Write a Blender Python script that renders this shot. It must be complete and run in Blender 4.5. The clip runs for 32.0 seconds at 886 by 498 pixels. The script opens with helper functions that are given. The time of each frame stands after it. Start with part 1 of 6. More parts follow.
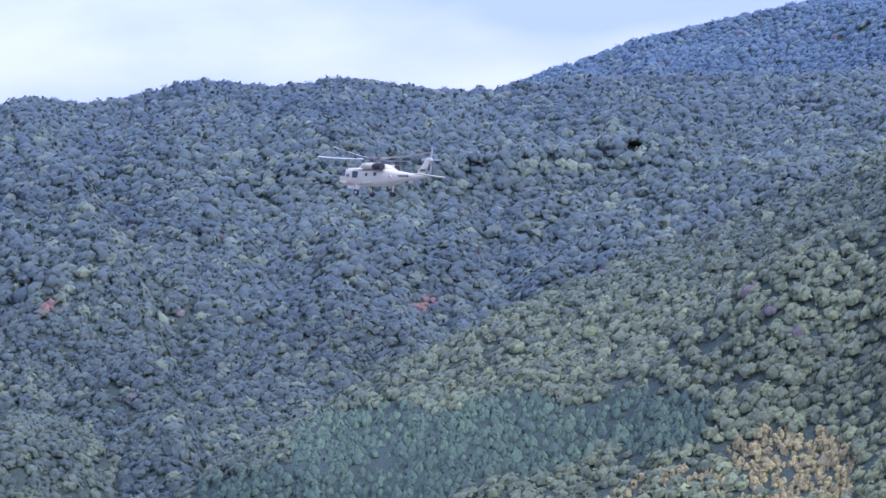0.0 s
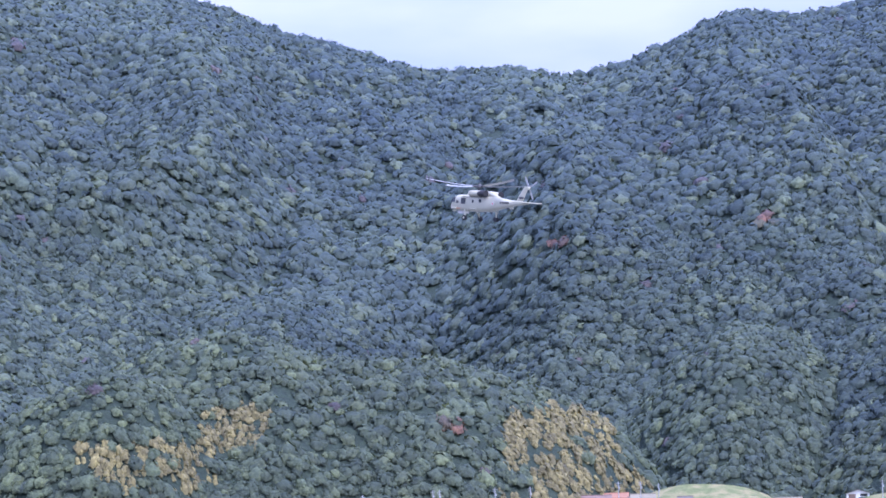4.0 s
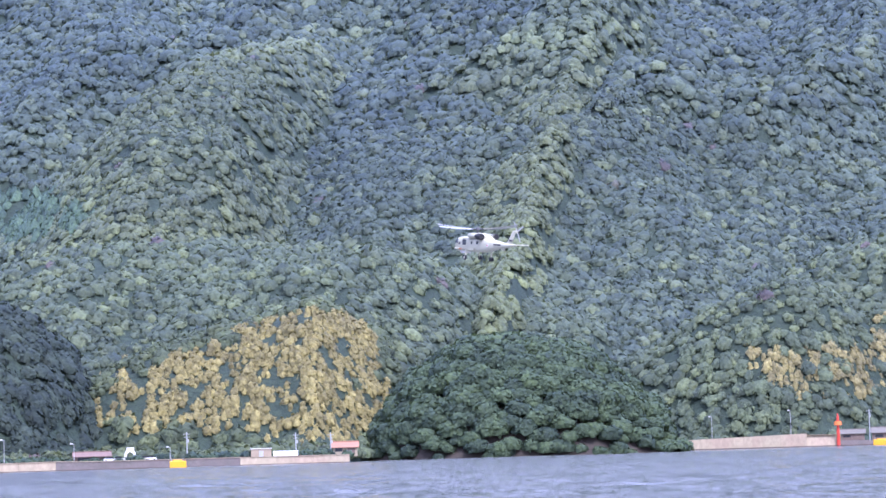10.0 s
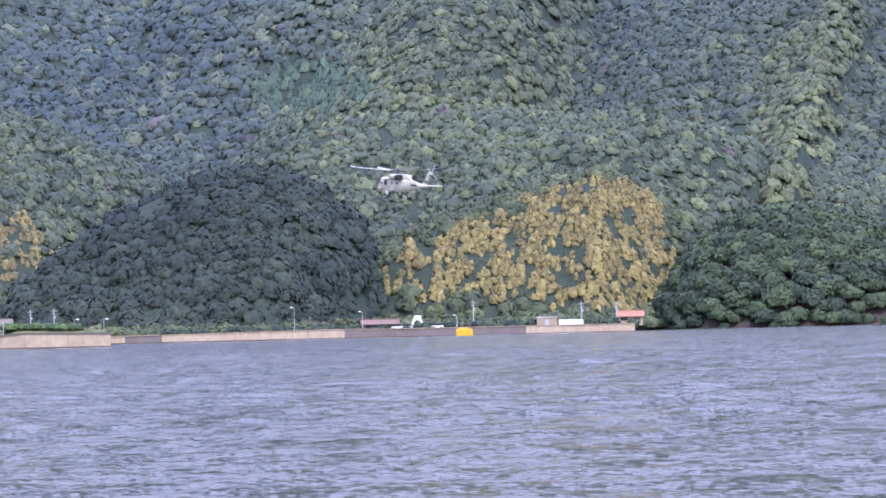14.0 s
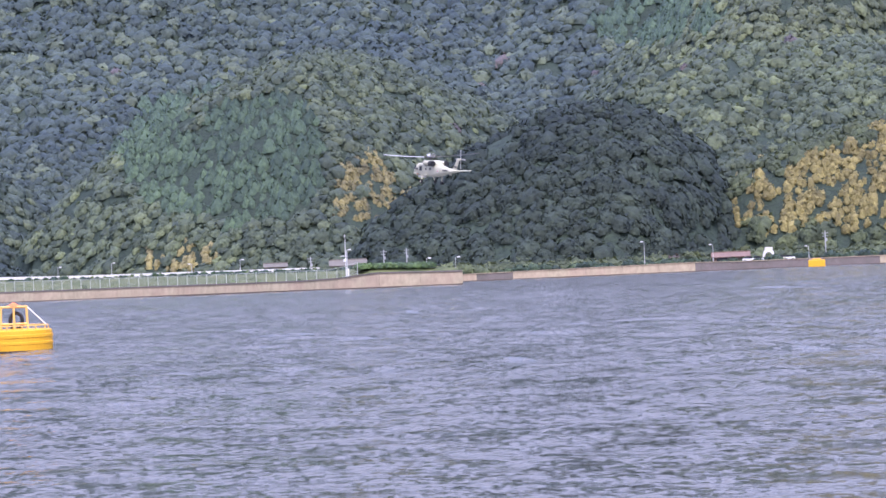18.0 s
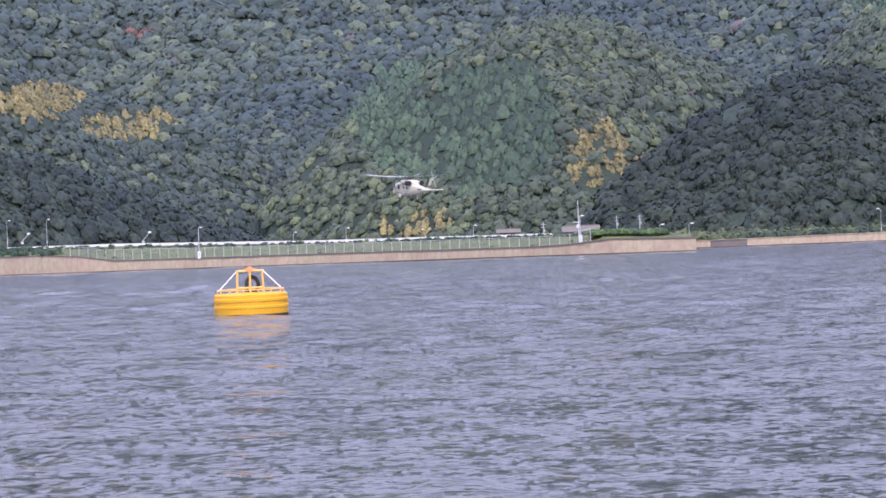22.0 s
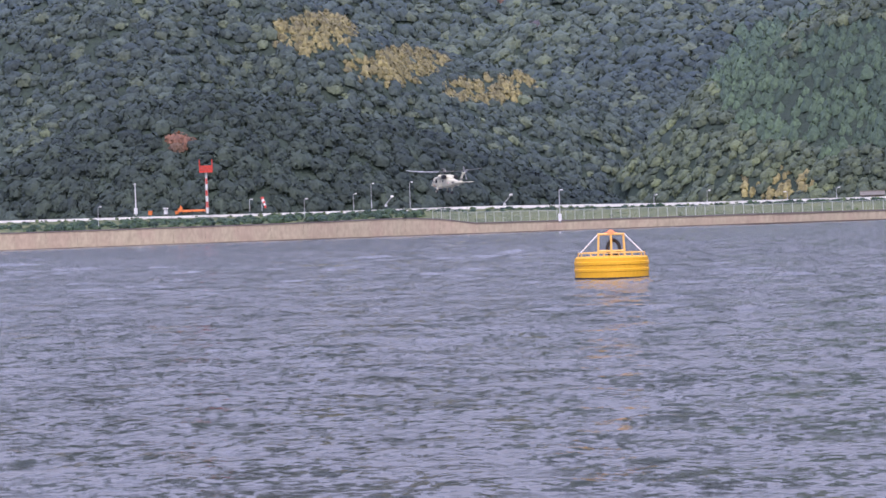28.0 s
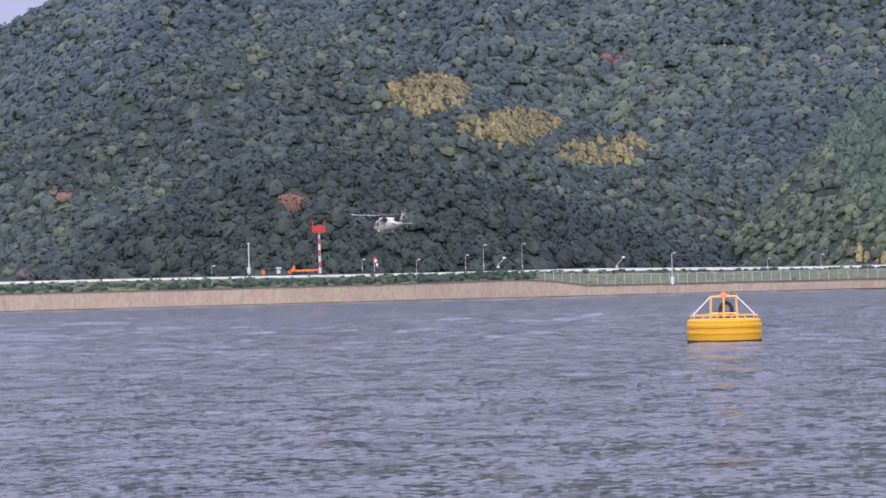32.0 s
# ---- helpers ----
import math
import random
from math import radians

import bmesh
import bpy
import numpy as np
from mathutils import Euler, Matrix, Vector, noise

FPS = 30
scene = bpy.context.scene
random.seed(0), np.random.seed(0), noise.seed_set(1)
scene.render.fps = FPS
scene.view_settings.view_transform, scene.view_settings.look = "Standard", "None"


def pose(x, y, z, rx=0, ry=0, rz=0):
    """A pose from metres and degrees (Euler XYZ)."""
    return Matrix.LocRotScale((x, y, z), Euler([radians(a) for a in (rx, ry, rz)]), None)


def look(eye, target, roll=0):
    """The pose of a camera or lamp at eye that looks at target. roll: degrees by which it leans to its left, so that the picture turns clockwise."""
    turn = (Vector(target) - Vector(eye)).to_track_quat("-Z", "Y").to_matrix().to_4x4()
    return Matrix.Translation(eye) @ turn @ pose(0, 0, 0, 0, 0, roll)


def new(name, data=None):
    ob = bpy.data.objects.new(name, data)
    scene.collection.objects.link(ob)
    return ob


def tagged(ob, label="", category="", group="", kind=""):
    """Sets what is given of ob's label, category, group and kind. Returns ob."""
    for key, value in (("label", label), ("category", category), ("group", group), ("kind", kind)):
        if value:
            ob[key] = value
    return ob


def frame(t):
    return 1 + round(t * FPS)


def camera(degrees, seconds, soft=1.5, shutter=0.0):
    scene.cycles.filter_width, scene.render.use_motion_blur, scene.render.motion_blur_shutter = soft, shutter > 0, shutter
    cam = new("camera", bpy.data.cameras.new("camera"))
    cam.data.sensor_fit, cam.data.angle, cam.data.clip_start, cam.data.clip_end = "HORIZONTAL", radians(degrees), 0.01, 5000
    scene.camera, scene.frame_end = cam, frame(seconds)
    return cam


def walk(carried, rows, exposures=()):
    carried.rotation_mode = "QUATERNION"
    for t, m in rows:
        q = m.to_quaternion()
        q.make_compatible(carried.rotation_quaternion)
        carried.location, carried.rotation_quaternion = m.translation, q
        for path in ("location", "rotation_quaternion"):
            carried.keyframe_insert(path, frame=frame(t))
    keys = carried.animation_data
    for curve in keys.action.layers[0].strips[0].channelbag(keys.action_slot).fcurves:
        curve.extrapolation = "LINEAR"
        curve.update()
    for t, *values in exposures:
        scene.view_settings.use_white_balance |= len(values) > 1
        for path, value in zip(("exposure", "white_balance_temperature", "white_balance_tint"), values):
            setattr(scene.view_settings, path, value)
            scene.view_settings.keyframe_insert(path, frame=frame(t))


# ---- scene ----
# Camera: hand-held on the shore, turning after the helicopter
EYE = (0.0, 0.0, 2.7)
cam = camera(20.0, 32.0, soft=1.6)
# seconds, turn to the left, tilt up, lean (degrees)
PATH = [
    (0, -18.000, 7.677, -2.617),
    (0.5, -17.150, 6.945, -2.853),
    (1, -14.694, 5.840, -2.801),
    (1.5, -12.639, 5.865, -2.557),
    (2, -8.370, 7.228, -2.087),
    (2.5, -7.008, 7.498, -1.800),
    (3, -5.562, 8.002, -1.770),
    (3.5, -3.384, 6.503, -1.706),
    (5.5, 1.871, 5.997, -2.219),
    (6, 2.898, 4.606, -2.265),
    (6.5, 3.987, 4.140, -2.215),
    (7, 6.251, 4.543, -1.988),
    (7.5, 7.057, 4.320, -2.006),
    (8, 8.399, 4.303, -2.143),
    (8.5, 9.143, 4.481, -2.093),
    (9, 11.276, 4.240, -1.980),
    (9.5, 12.333, 4.007, -1.967),
    (10, 13.689, 4.574, -1.696),
    (10.5, 14.724, 3.932, -1.602),
    (11, 15.518, 4.003, -1.537),
    (11.5, 16.979, 3.279, -1.472),
    (12, 18.245, 2.879, -1.240),
    (12.5, 19.001, 3.479, -1.166),
    (13, 19.778, 2.903, -1.310),
    (13.5, 19.978, 1.875, -1.260),
    (15.5, 22.727, 1.956, -2.490),
    (16, 24.448, 1.452, -2.242),
    (16.5, 25.748, 2.205, -2.393),
    (17, 27.411, 1.025, -2.499),
    (17.5, 28.689, 1.479, -2.378),
    (18, 28.273, 0.549, -2.499),
    (18.5, 30.038, 0.747, -2.543),
    (19, 30.856, 1.373, -2.442),
    (19.5, 30.930, 0.832, -2.475),
    (20, 31.439, 1.089, -2.418),
    (20.5, 32.133, 0.982, -2.331),
    (21, 33.133, 0.586, -2.331),
    (21.5, 33.749, -0.305, -2.315),
    (22, 33.608, -0.010, -2.229),
    (22.5, 34.666, 0.181, -2.153),
    (23, 34.656, -0.243, -2.022),
    (23.5, 35.723, -0.877, -1.879),
    (24, 36.139, -0.704, -2.127),
    (24.5, 37.447, -0.053, -1.999),
    (26.5, 39.187, -0.293, -1.964),
    (27, 39.783, -0.426, -2.009),
    (27.5, 40.328, -1.353, -2.076),
    (28, 41.842, -0.548, -2.203),
    (28.5, 41.892, -0.877, -2.130),
    (29, 41.925, -0.195, -1.950),
    (29.5, 42.057, 0.424, -1.963),
    (30, 42.940, 0.230, -1.762),
    (30.5, 43.440, 0.808, -1.642),
    (31, 43.579, 0.459, -1.753),
    (31.5, 43.880, 0.952, -1.891),
    (32, 44.346, 0.939, -1.689),
]
walk(cam, [(t, pose(*EYE, 90 + tilt, 0, turn) @ pose(0, 0, 0, 0, 0, lean)) for t, turn, tilt, lean in PATH],
     exposures=[(0, 0.55, 4950, 31), (3, 0.45, 4900, 31), (6, 0.9, 5050, 29), (8, 0.93, 5100, 29), (11, 0.93, 5150, 29), (13, 0.72, 5300, 29), (19, 0.5, 5600, 29), (24, 0.27, 5700, 29), (28, 0.15, 5700, 29), (32, 0.07, 5700, 29)])

# ---- world and sun ----
SUN_HIGH, SUN_TURN = 54.0, 142.0     # degrees; the turn is measured clockwise from north (+y)
world = bpy.data.worlds.new("world")
scene.world = world
world.use_nodes = True
wn, wl = world.node_tree.nodes, world.node_tree.links
wn.clear()
sky = wn.new("ShaderNodeTexSky")
sky.sky_type = "NISHITA"
sky.sun_disc = False
sky.sun_elevation, sky.sun_rotation = radians(SUN_HIGH), radians(SUN_TURN)
sky.air_density, sky.dust_density, sky.ozone_density = 1.2, 2.5, 1.5
tc = wn.new("ShaderNodeTexCoord")
mp = wn.new("ShaderNodeMapping")
mp.inputs["Scale"].default_value = (2.2, 2.2, 7.0)
cn = wn.new("ShaderNodeTexNoise")
cn.inputs["Scale"].default_value, cn.inputs["Detail"].default_value = 2.3, 5.0
cr = wn.new("ShaderNodeValToRGB")
cr.color_ramp.elements[0].position, cr.color_ramp.elements[1].position = 0.40, 0.66
cm = wn.new("ShaderNodeMix")
cm.data_type = "RGBA"
cm.inputs["B"].default_value = (6.6, 6.6, 7.9, 1)
cf = wn.new("ShaderNodeMath")
cf.operation = "MULTIPLY_ADD"
cf.inputs[1].default_value, cf.inputs[2].default_value = 0.5, 0.4
bg = wn.new("ShaderNodeBackground")
bg.inputs["Strength"].default_value = 0.12
wo = wn.new("ShaderNodeOutputWorld")
wl.new(tc.outputs["Generated"], mp.inputs["Vector"])
wl.new(mp.outputs["Vector"], cn.inputs["Vector"])
wl.new(cn.outputs["Fac"], cr.inputs["Fac"])
wl.new(cr.outputs["Color"], cf.inputs[0])
wl.new(cf.outputs[0], cm.inputs["Factor"])
wl.new(sky.outputs["Color"], cm.inputs["A"])
# a hazy overcast is brighter overhead than along the horizon
sp = wn.new("ShaderNodeSeparateXYZ")
wl.new(tc.outputs["Generated"], sp.inputs["Vector"])
up = wn.new("ShaderNodeMapRange")
up.inputs["From Min"].default_value, up.inputs["From Max"].default_value = 0.0, 1.0
up.inputs["To Min"].default_value, up.inputs["To Max"].default_value = 0.54, 2.15
wl.new(sp.outputs["Z"], up.inputs["Value"])
grow = wn.new("ShaderNodeMix")
grow.data_type, grow.blend_type = "RGBA", "MULTIPLY"
grow.inputs["Factor"].default_value = 1.0
wl.new(cm.outputs["Result"], grow.inputs["A"])
wl.new(up.outputs["Result"], grow.inputs["B"])
wl.new(grow.outputs["Result"], bg.inputs["Color"])
wl.new(bg.outputs["Background"], wo.inputs["Surface"])

sun = new("sun", bpy.data.lights.new("sun", "SUN"))
sun.data.energy, sun.data.angle, sun.data.color = 2.4, radians(12), (1.0, 0.91, 0.77)
a, e = radians(SUN_TURN), radians(SUN_HIGH)
sun.matrix_world = look(Vector((math.sin(a) * math.cos(e), math.cos(a) * math.cos(e), math.sin(e))) * 900, (0, 0, 0))


# ---- materials ----
def material(name, base, rough=0.6, metal=0.0, vary=0.25, size=1.0, bump=0.0, attribute="", spec=0.5, sheen=0.0, sheen_tint=(1, 1, 1), island=0.0, stretch=(1, 1, 1), second=None, emit=0.0, relief=0.0):
    """A node material: a base colour that varies at two scales, with fine relief."""
    m = bpy.data.materials.new(name)
    m.use_nodes = True
    n, l = m.node_tree.nodes, m.node_tree.links
    b = n["Principled BSDF"]
    b.inputs["Roughness"].default_value, b.inputs["Metallic"].default_value = rough, metal
    b.inputs["Specular IOR Level"].default_value = spec
    if sheen:
        b.inputs["Sheen Weight"].default_value, b.inputs["Sheen Roughness"].default_value = sheen, 0.6
        b.inputs["Sheen Tint"].default_value = (*sheen_tint, 1)
    co = n.new("ShaderNodeTexCoord")
    ma = n.new("ShaderNodeMapping")
    ma.inputs["Scale"].default_value = stretch
    l.new(co.outputs["Object"], ma.inputs["Vector"])
    fine, wide = n.new("ShaderNodeTexNoise"), n.new("ShaderNodeTexNoise")
    fine.inputs["Scale"].default_value, fine.inputs["Detail"].default_value = 6.0 / size, 5.0
    wide.inputs["Scale"].default_value, wide.inputs["Detail"].default_value = 0.7 / size, 3.0
    for t in (fine, wide):
        l.new(ma.outputs["Vector"], t.inputs["Vector"])
    add = n.new("ShaderNodeMath")
    add.operation = "ADD"
    l.new(fine.outputs["Fac"], add.inputs[0])
    l.new(wide.outputs["Fac"], add.inputs[1])
    last = add.outputs[0]
    if island:
        g = n.new("ShaderNodeNewGeometry")
        k = n.new("ShaderNodeMath")
        k.operation = "MULTIPLY_ADD"
        k.inputs[1].default_value, k.inputs[2].default_value = island, -island / 2
        l.new(g.outputs["Random Per Island"], k.inputs[0])
        add2 = n.new("ShaderNodeMath")
        add2.operation = "ADD"
        l.new(last, add2.inputs[0])
        l.new(k.outputs[0], add2.inputs[1])
        last = add2.outputs[0]
    span = n.new("ShaderNodeMapRange")
    span.inputs["From Min"].default_value, span.inputs["From Max"].default_value = 0.55, 1.45
    span.inputs["To Min"].default_value, span.inputs["To Max"].default_value = 1 - vary, 1 + vary
    span.clamp = False
    l.new(last, span.inputs["Value"])
    mul = n.new("ShaderNodeMix")
    mul.data_type, mul.blend_type = "RGBA", "MULTIPLY"
    mul.inputs["Factor"].default_value = 1.0
    if attribute:
        at = n.new("ShaderNodeAttribute")
        at.attribute_name = attribute
        l.new(at.outputs["Color"], mul.inputs["A"])
    elif second:
        mx = n.new("ShaderNodeMix")
        mx.data_type = "RGBA"
        rp = n.new("ShaderNodeMapRange")
        rp.inputs["From Min"].default_value, rp.inputs["From Max"].default_value = 0.42, 0.6
        l.new(wide.outputs["Fac"], rp.inputs["Value"])
        l.new(rp.outputs["Result"], mx.inputs["Factor"])
        mx.inputs["A"].default_value, mx.inputs["B"].default_value = (*base, 1), (*second, 1)
        l.new(mx.outputs["Result"], mul.inputs["A"])
    else:
        mul.inputs["A"].default_value = (*base, 1)
    l.new(span.outputs["Result"], mul.inputs["B"])
    l.new(mul.outputs["Result"], b.inputs["Base Color"])
    if emit:
        b.inputs["Emission Color"].default_value = (*base, 1)
        b.inputs["Emission Strength"].default_value = emit
    if bump:
        bu = n.new("ShaderNodeBump")
        bu.inputs["Strength"].default_value, bu.inputs["Distance"].default_value = min(bump, 1.0), relief or 0.08 * size
        l.new(fine.outputs["Fac"], bu.inputs["Height"])
        l.new(bu.outputs["Normal"], b.inputs["Normal"])
    return m


# colour of the air's haze, put on the leaves as a sheen
HAZE_BLUE = (0.34, 0.58, 1.0)


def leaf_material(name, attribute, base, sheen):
    """Foliage: mottled in clusters of leaves at two scales, with deep relief and a sky-blue sheen in place of haze."""
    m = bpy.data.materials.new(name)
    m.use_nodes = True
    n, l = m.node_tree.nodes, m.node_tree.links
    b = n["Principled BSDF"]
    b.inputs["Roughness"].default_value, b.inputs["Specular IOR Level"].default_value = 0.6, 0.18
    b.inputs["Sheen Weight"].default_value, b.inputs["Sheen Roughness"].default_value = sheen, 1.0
    b.inputs["Sheen Tint"].default_value = (*HAZE_BLUE, 1)
    co = n.new("ShaderNodeTexCoord")
    geo = n.new("ShaderNodeNewGeometry")
    spans = []
    fine = n.new("ShaderNodeTexNoise")
    fine.inputs["Scale"].default_value, fine.inputs["Detail"].default_value, fine.inputs["Roughness"].default_value = 0.55, 4.0, 0.7
    l.new(co.outputs["Object"], fine.inputs["Vector"])
    bu = n.new("ShaderNodeBump")
    bu.inputs["Strength"].default_value, bu.inputs["Distance"].default_value = 0.8, 1.0
    l.new(fine.outputs["Fac"], bu.inputs["Height"])
    l.new(bu.outputs["Normal"], b.inputs["Normal"])
    for source, f0, f1, lo, hi in ((geo.outputs["Random Per Island"], 0, 1, 0.85, 1.17), (fine.outputs["Fac"], 0.35, 0.65, 0.70, 1.30)):
        r = n.new("ShaderNodeMapRange")
        r.inputs["From Min"].default_value, r.inputs["From Max"].default_value = f0, f1
        r.inputs["To Min"].default_value, r.inputs["To Max"].default_value = lo, hi
        l.new(source, r.inputs["Value"])
        spans.append(r)
    y = n.new("ShaderNodeMath")
    y.operation = "MULTIPLY"
    l.new(spans[0].outputs["Result"], y.inputs[0])
    l.new(spans[1].outputs["Result"], y.inputs[1])
    mul = n.new("ShaderNodeMix")
    mul.data_type, mul.blend_type = "RGBA", "MULTIPLY"
    mul.inputs["Factor"].default_value = 1.0
    if attribute:
        at_node = n.new("ShaderNodeAttribute")
        at_node.attribute_name = attribute
        l.new(at_node.outputs["Color"], mul.inputs["A"])
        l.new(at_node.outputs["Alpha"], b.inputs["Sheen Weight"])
    else:
        mul.inputs["A"].default_value = (*base, 1)
    l.new(y.outputs[0], mul.inputs["B"])
    l.new(mul.outputs["Result"], b.inputs["Base Color"])
    # light that comes through the leaves
    thin = n.new("ShaderNodeBsdfTranslucent")
    l.new(mul.outputs["Result"], thin.inputs["Color"])
    both = n.new("ShaderNodeMixShader")
    both.inputs["Fac"].default_value = 0.3
    l.new(b.outputs["BSDF"], both.inputs[1])
    l.new(thin.outputs["BSDF"], both.inputs[2])
    l.new(both.outputs["Shader"], n["Material Output"].inputs["Surface"])
    return m


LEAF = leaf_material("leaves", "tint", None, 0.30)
FOREST_FLOOR = leaf_material("undergrowth", "", (0.050, 0.068, 0.033), 0.07)
GRASS = material("grass", (0.060, 0.085, 0.026), 0.8, vary=0.45, size=3.0, bump=0.5, second=(0.105, 0.12, 0.04), island=0.4)
MEADOW = material("meadow", (0.15, 0.18, 0.06), 0.8, vary=0.3, size=4.0, bump=0.4, second=(0.24, 0.22, 0.10))
CONCRETE = material("concrete", (0.45, 0.375, 0.25), 0.85, vary=0.3, size=2.5, bump=0.25, stretch=(0.45, 0.45, 0.25), second=(0.38, 0.295, 0.205))
DARK_CONCRETE = material("dark_concrete", (0.19, 0.16, 0.145), 0.85, vary=0.3, size=2.5, bump=0.3, second=(0.14, 0.125, 0.11))
TIDE = material("tide_stain", (0.11, 0.085, 0.065), 0.8, vary=0.4, size=1.2, bump=0.3)
PAVED = material("pale_paving", (0.80, 0.78, 0.73), 0.8, vary=0.12, size=3.0)
STEEL = material("galvanised_steel", (0.50, 0.51, 0.50), 0.5, 0.3, vary=0.15, size=0.6)
GREY_PAINT = material("grey_white_paint", (0.54, 0.525, 0.385), 0.45, vary=0.09, size=1.1, bump=0.03)
DARK_PAINT = material("dark_grey_paint", (0.075, 0.075, 0.08), 0.5, vary=0.2, size=0.6)
BLADE = material("rotor_blade_paint", (0.42, 0.42, 0.41), 0.4, vary=0.15, size=1.0)
WHITE = material("white_paint", (0.78, 0.77, 0.74), 0.5, vary=0.1, size=0.8)
RED = material("red_paint", (0.62, 0.06, 0.035), 0.5, vary=0.18, size=0.8)
ORANGE = material("orange_paint", (0.80, 0.22, 0.05), 0.5, vary=0.18, size=0.5)
YELLOW = material("yellow_paint", (0.80, 0.42, 0.012), 0.42, vary=0.10, size=0.7, bump=0.05)
PALE_YELLOW = material("faded_yellow_paint", (0.80, 0.50, 0.13), 0.5, vary=0.12, size=0.4)
RUBBER = material("black_rubber", (0.025, 0.025, 0.027), 0.7, vary=0.25, size=0.3)
GLASS = material("dark_glazing", (0.03, 0.035, 0.04), 0.08, vary=0.1, size=1.0, spec=0.8)
ROCK = material("dark_rock", (0.045, 0.036, 0.028), 0.85, vary=0.4, size=1.5, bump=0.5)


# ---- helpers for meshes ----
def part(name, bm, mat, parent=None, label="", smooth=False):
    me = bpy.data.meshes.new(name)
    bm.to_mesh(me)
    bm.free()
    me.materials.append(mat)
    if smooth:
        me.polygons.foreach_set("use_smooth", [True] * len(me.polygons))
    ob = new(name, me)
    if parent:
        ob.parent = parent
    return tagged(ob, label)


def thing(name, m, label, category, group=""):
    ob = new(name)
    ob.empty_display_size = 0.2
    ob.matrix_world = m
    return tagged(ob, label, category, group)


def box(bm, x0, x1, y0, y1, z0, z1, bevel=0.0):
    r = bmesh.ops.create_cube(bm, size=1, matrix=Matrix.Translation(((x0 + x1) / 2, (y0 + y1) / 2, (z0 + z1) / 2)) @ Matrix.Diagonal((x1 - x0, y1 - y0, z1 - z0, 1)))
    if bevel:
        es = list({e for v in r["verts"] for e in v.link_edges})
        bmesh.ops.bevel(bm, geom=es, offset=bevel, segments=2, affect="EDGES", profile=0.5)
    return bm


def rod(bm, a, b, r, r2=None, n=8):
    a, b = Vector(a), Vector(b)
    d = b - a
    m = Matrix.Translation((a + b) / 2) @ d.to_track_quat("Z", "Y").to_matrix().to_4x4()
    bmesh.ops.create_cone(bm, cap_ends=True, segments=n, radius1=r, radius2=r if r2 is None else r2, depth=d.length, matrix=m)
    return bm


def loft(bm, rings):
    """Skin through rings of equal point counts, closed at both ends."""
    vs = [[bm.verts.new(p) for p in ring] for ring in rings]
    n = len(vs[0])
    for r0, r1 in zip(vs, vs[1:]):
        for i in range(n):
            bm.faces.new((r0[i], r0[(i + 1) % n], r1[(i + 1) % n], r1[i]))
    bm.faces.new(list(reversed(vs[0])))
    bm.faces.new(vs[-1])
    bmesh.ops.recalc_face_normals(bm, faces=bm.faces)
    return bm


def at(az, d, z=0.0):
    """A place by its bearing to the left of north, in degrees, its distance and height."""
    return Vector((-math.sin(radians(az)) * d, math.cos(radians(az)) * d, z))


B = bmesh.new
# ---- land ----
def lattice(i, j, seed):
    v = np.sin(i * 127.1 + j * 311.7 + seed * 74.7) * 43758.5453
    return v - np.floor(v)


def value_noise(x, y, seed=0.0):
    i, j = np.floor(x), np.floor(y)
    u, v = x - i, y - j
    u, v = u * u * (3 - 2 * u), v * v * (3 - 2 * v)
    a = lattice(i, j, seed) * (1 - u) + lattice(i + 1, j, seed) * u
    b = lattice(i, j + 1, seed) * (1 - u) + lattice(i + 1, j + 1, seed) * u
    return a * (1 - v) + b * v


def hill(name, d0, d1, steep, bow, crest, kind):
    """A hill: its distance at its right and left end, run per rise, how bowed its slope is, and its crest as (bearing, elevation)."""
    az = np.array([c[0] for c in crest], float)
    el = np.array([c[1] for c in crest], float)
    return dict(name=name, az=az, el=el, d0=d0, d1=d1, steep=steep, bow=bow, kind=kind)


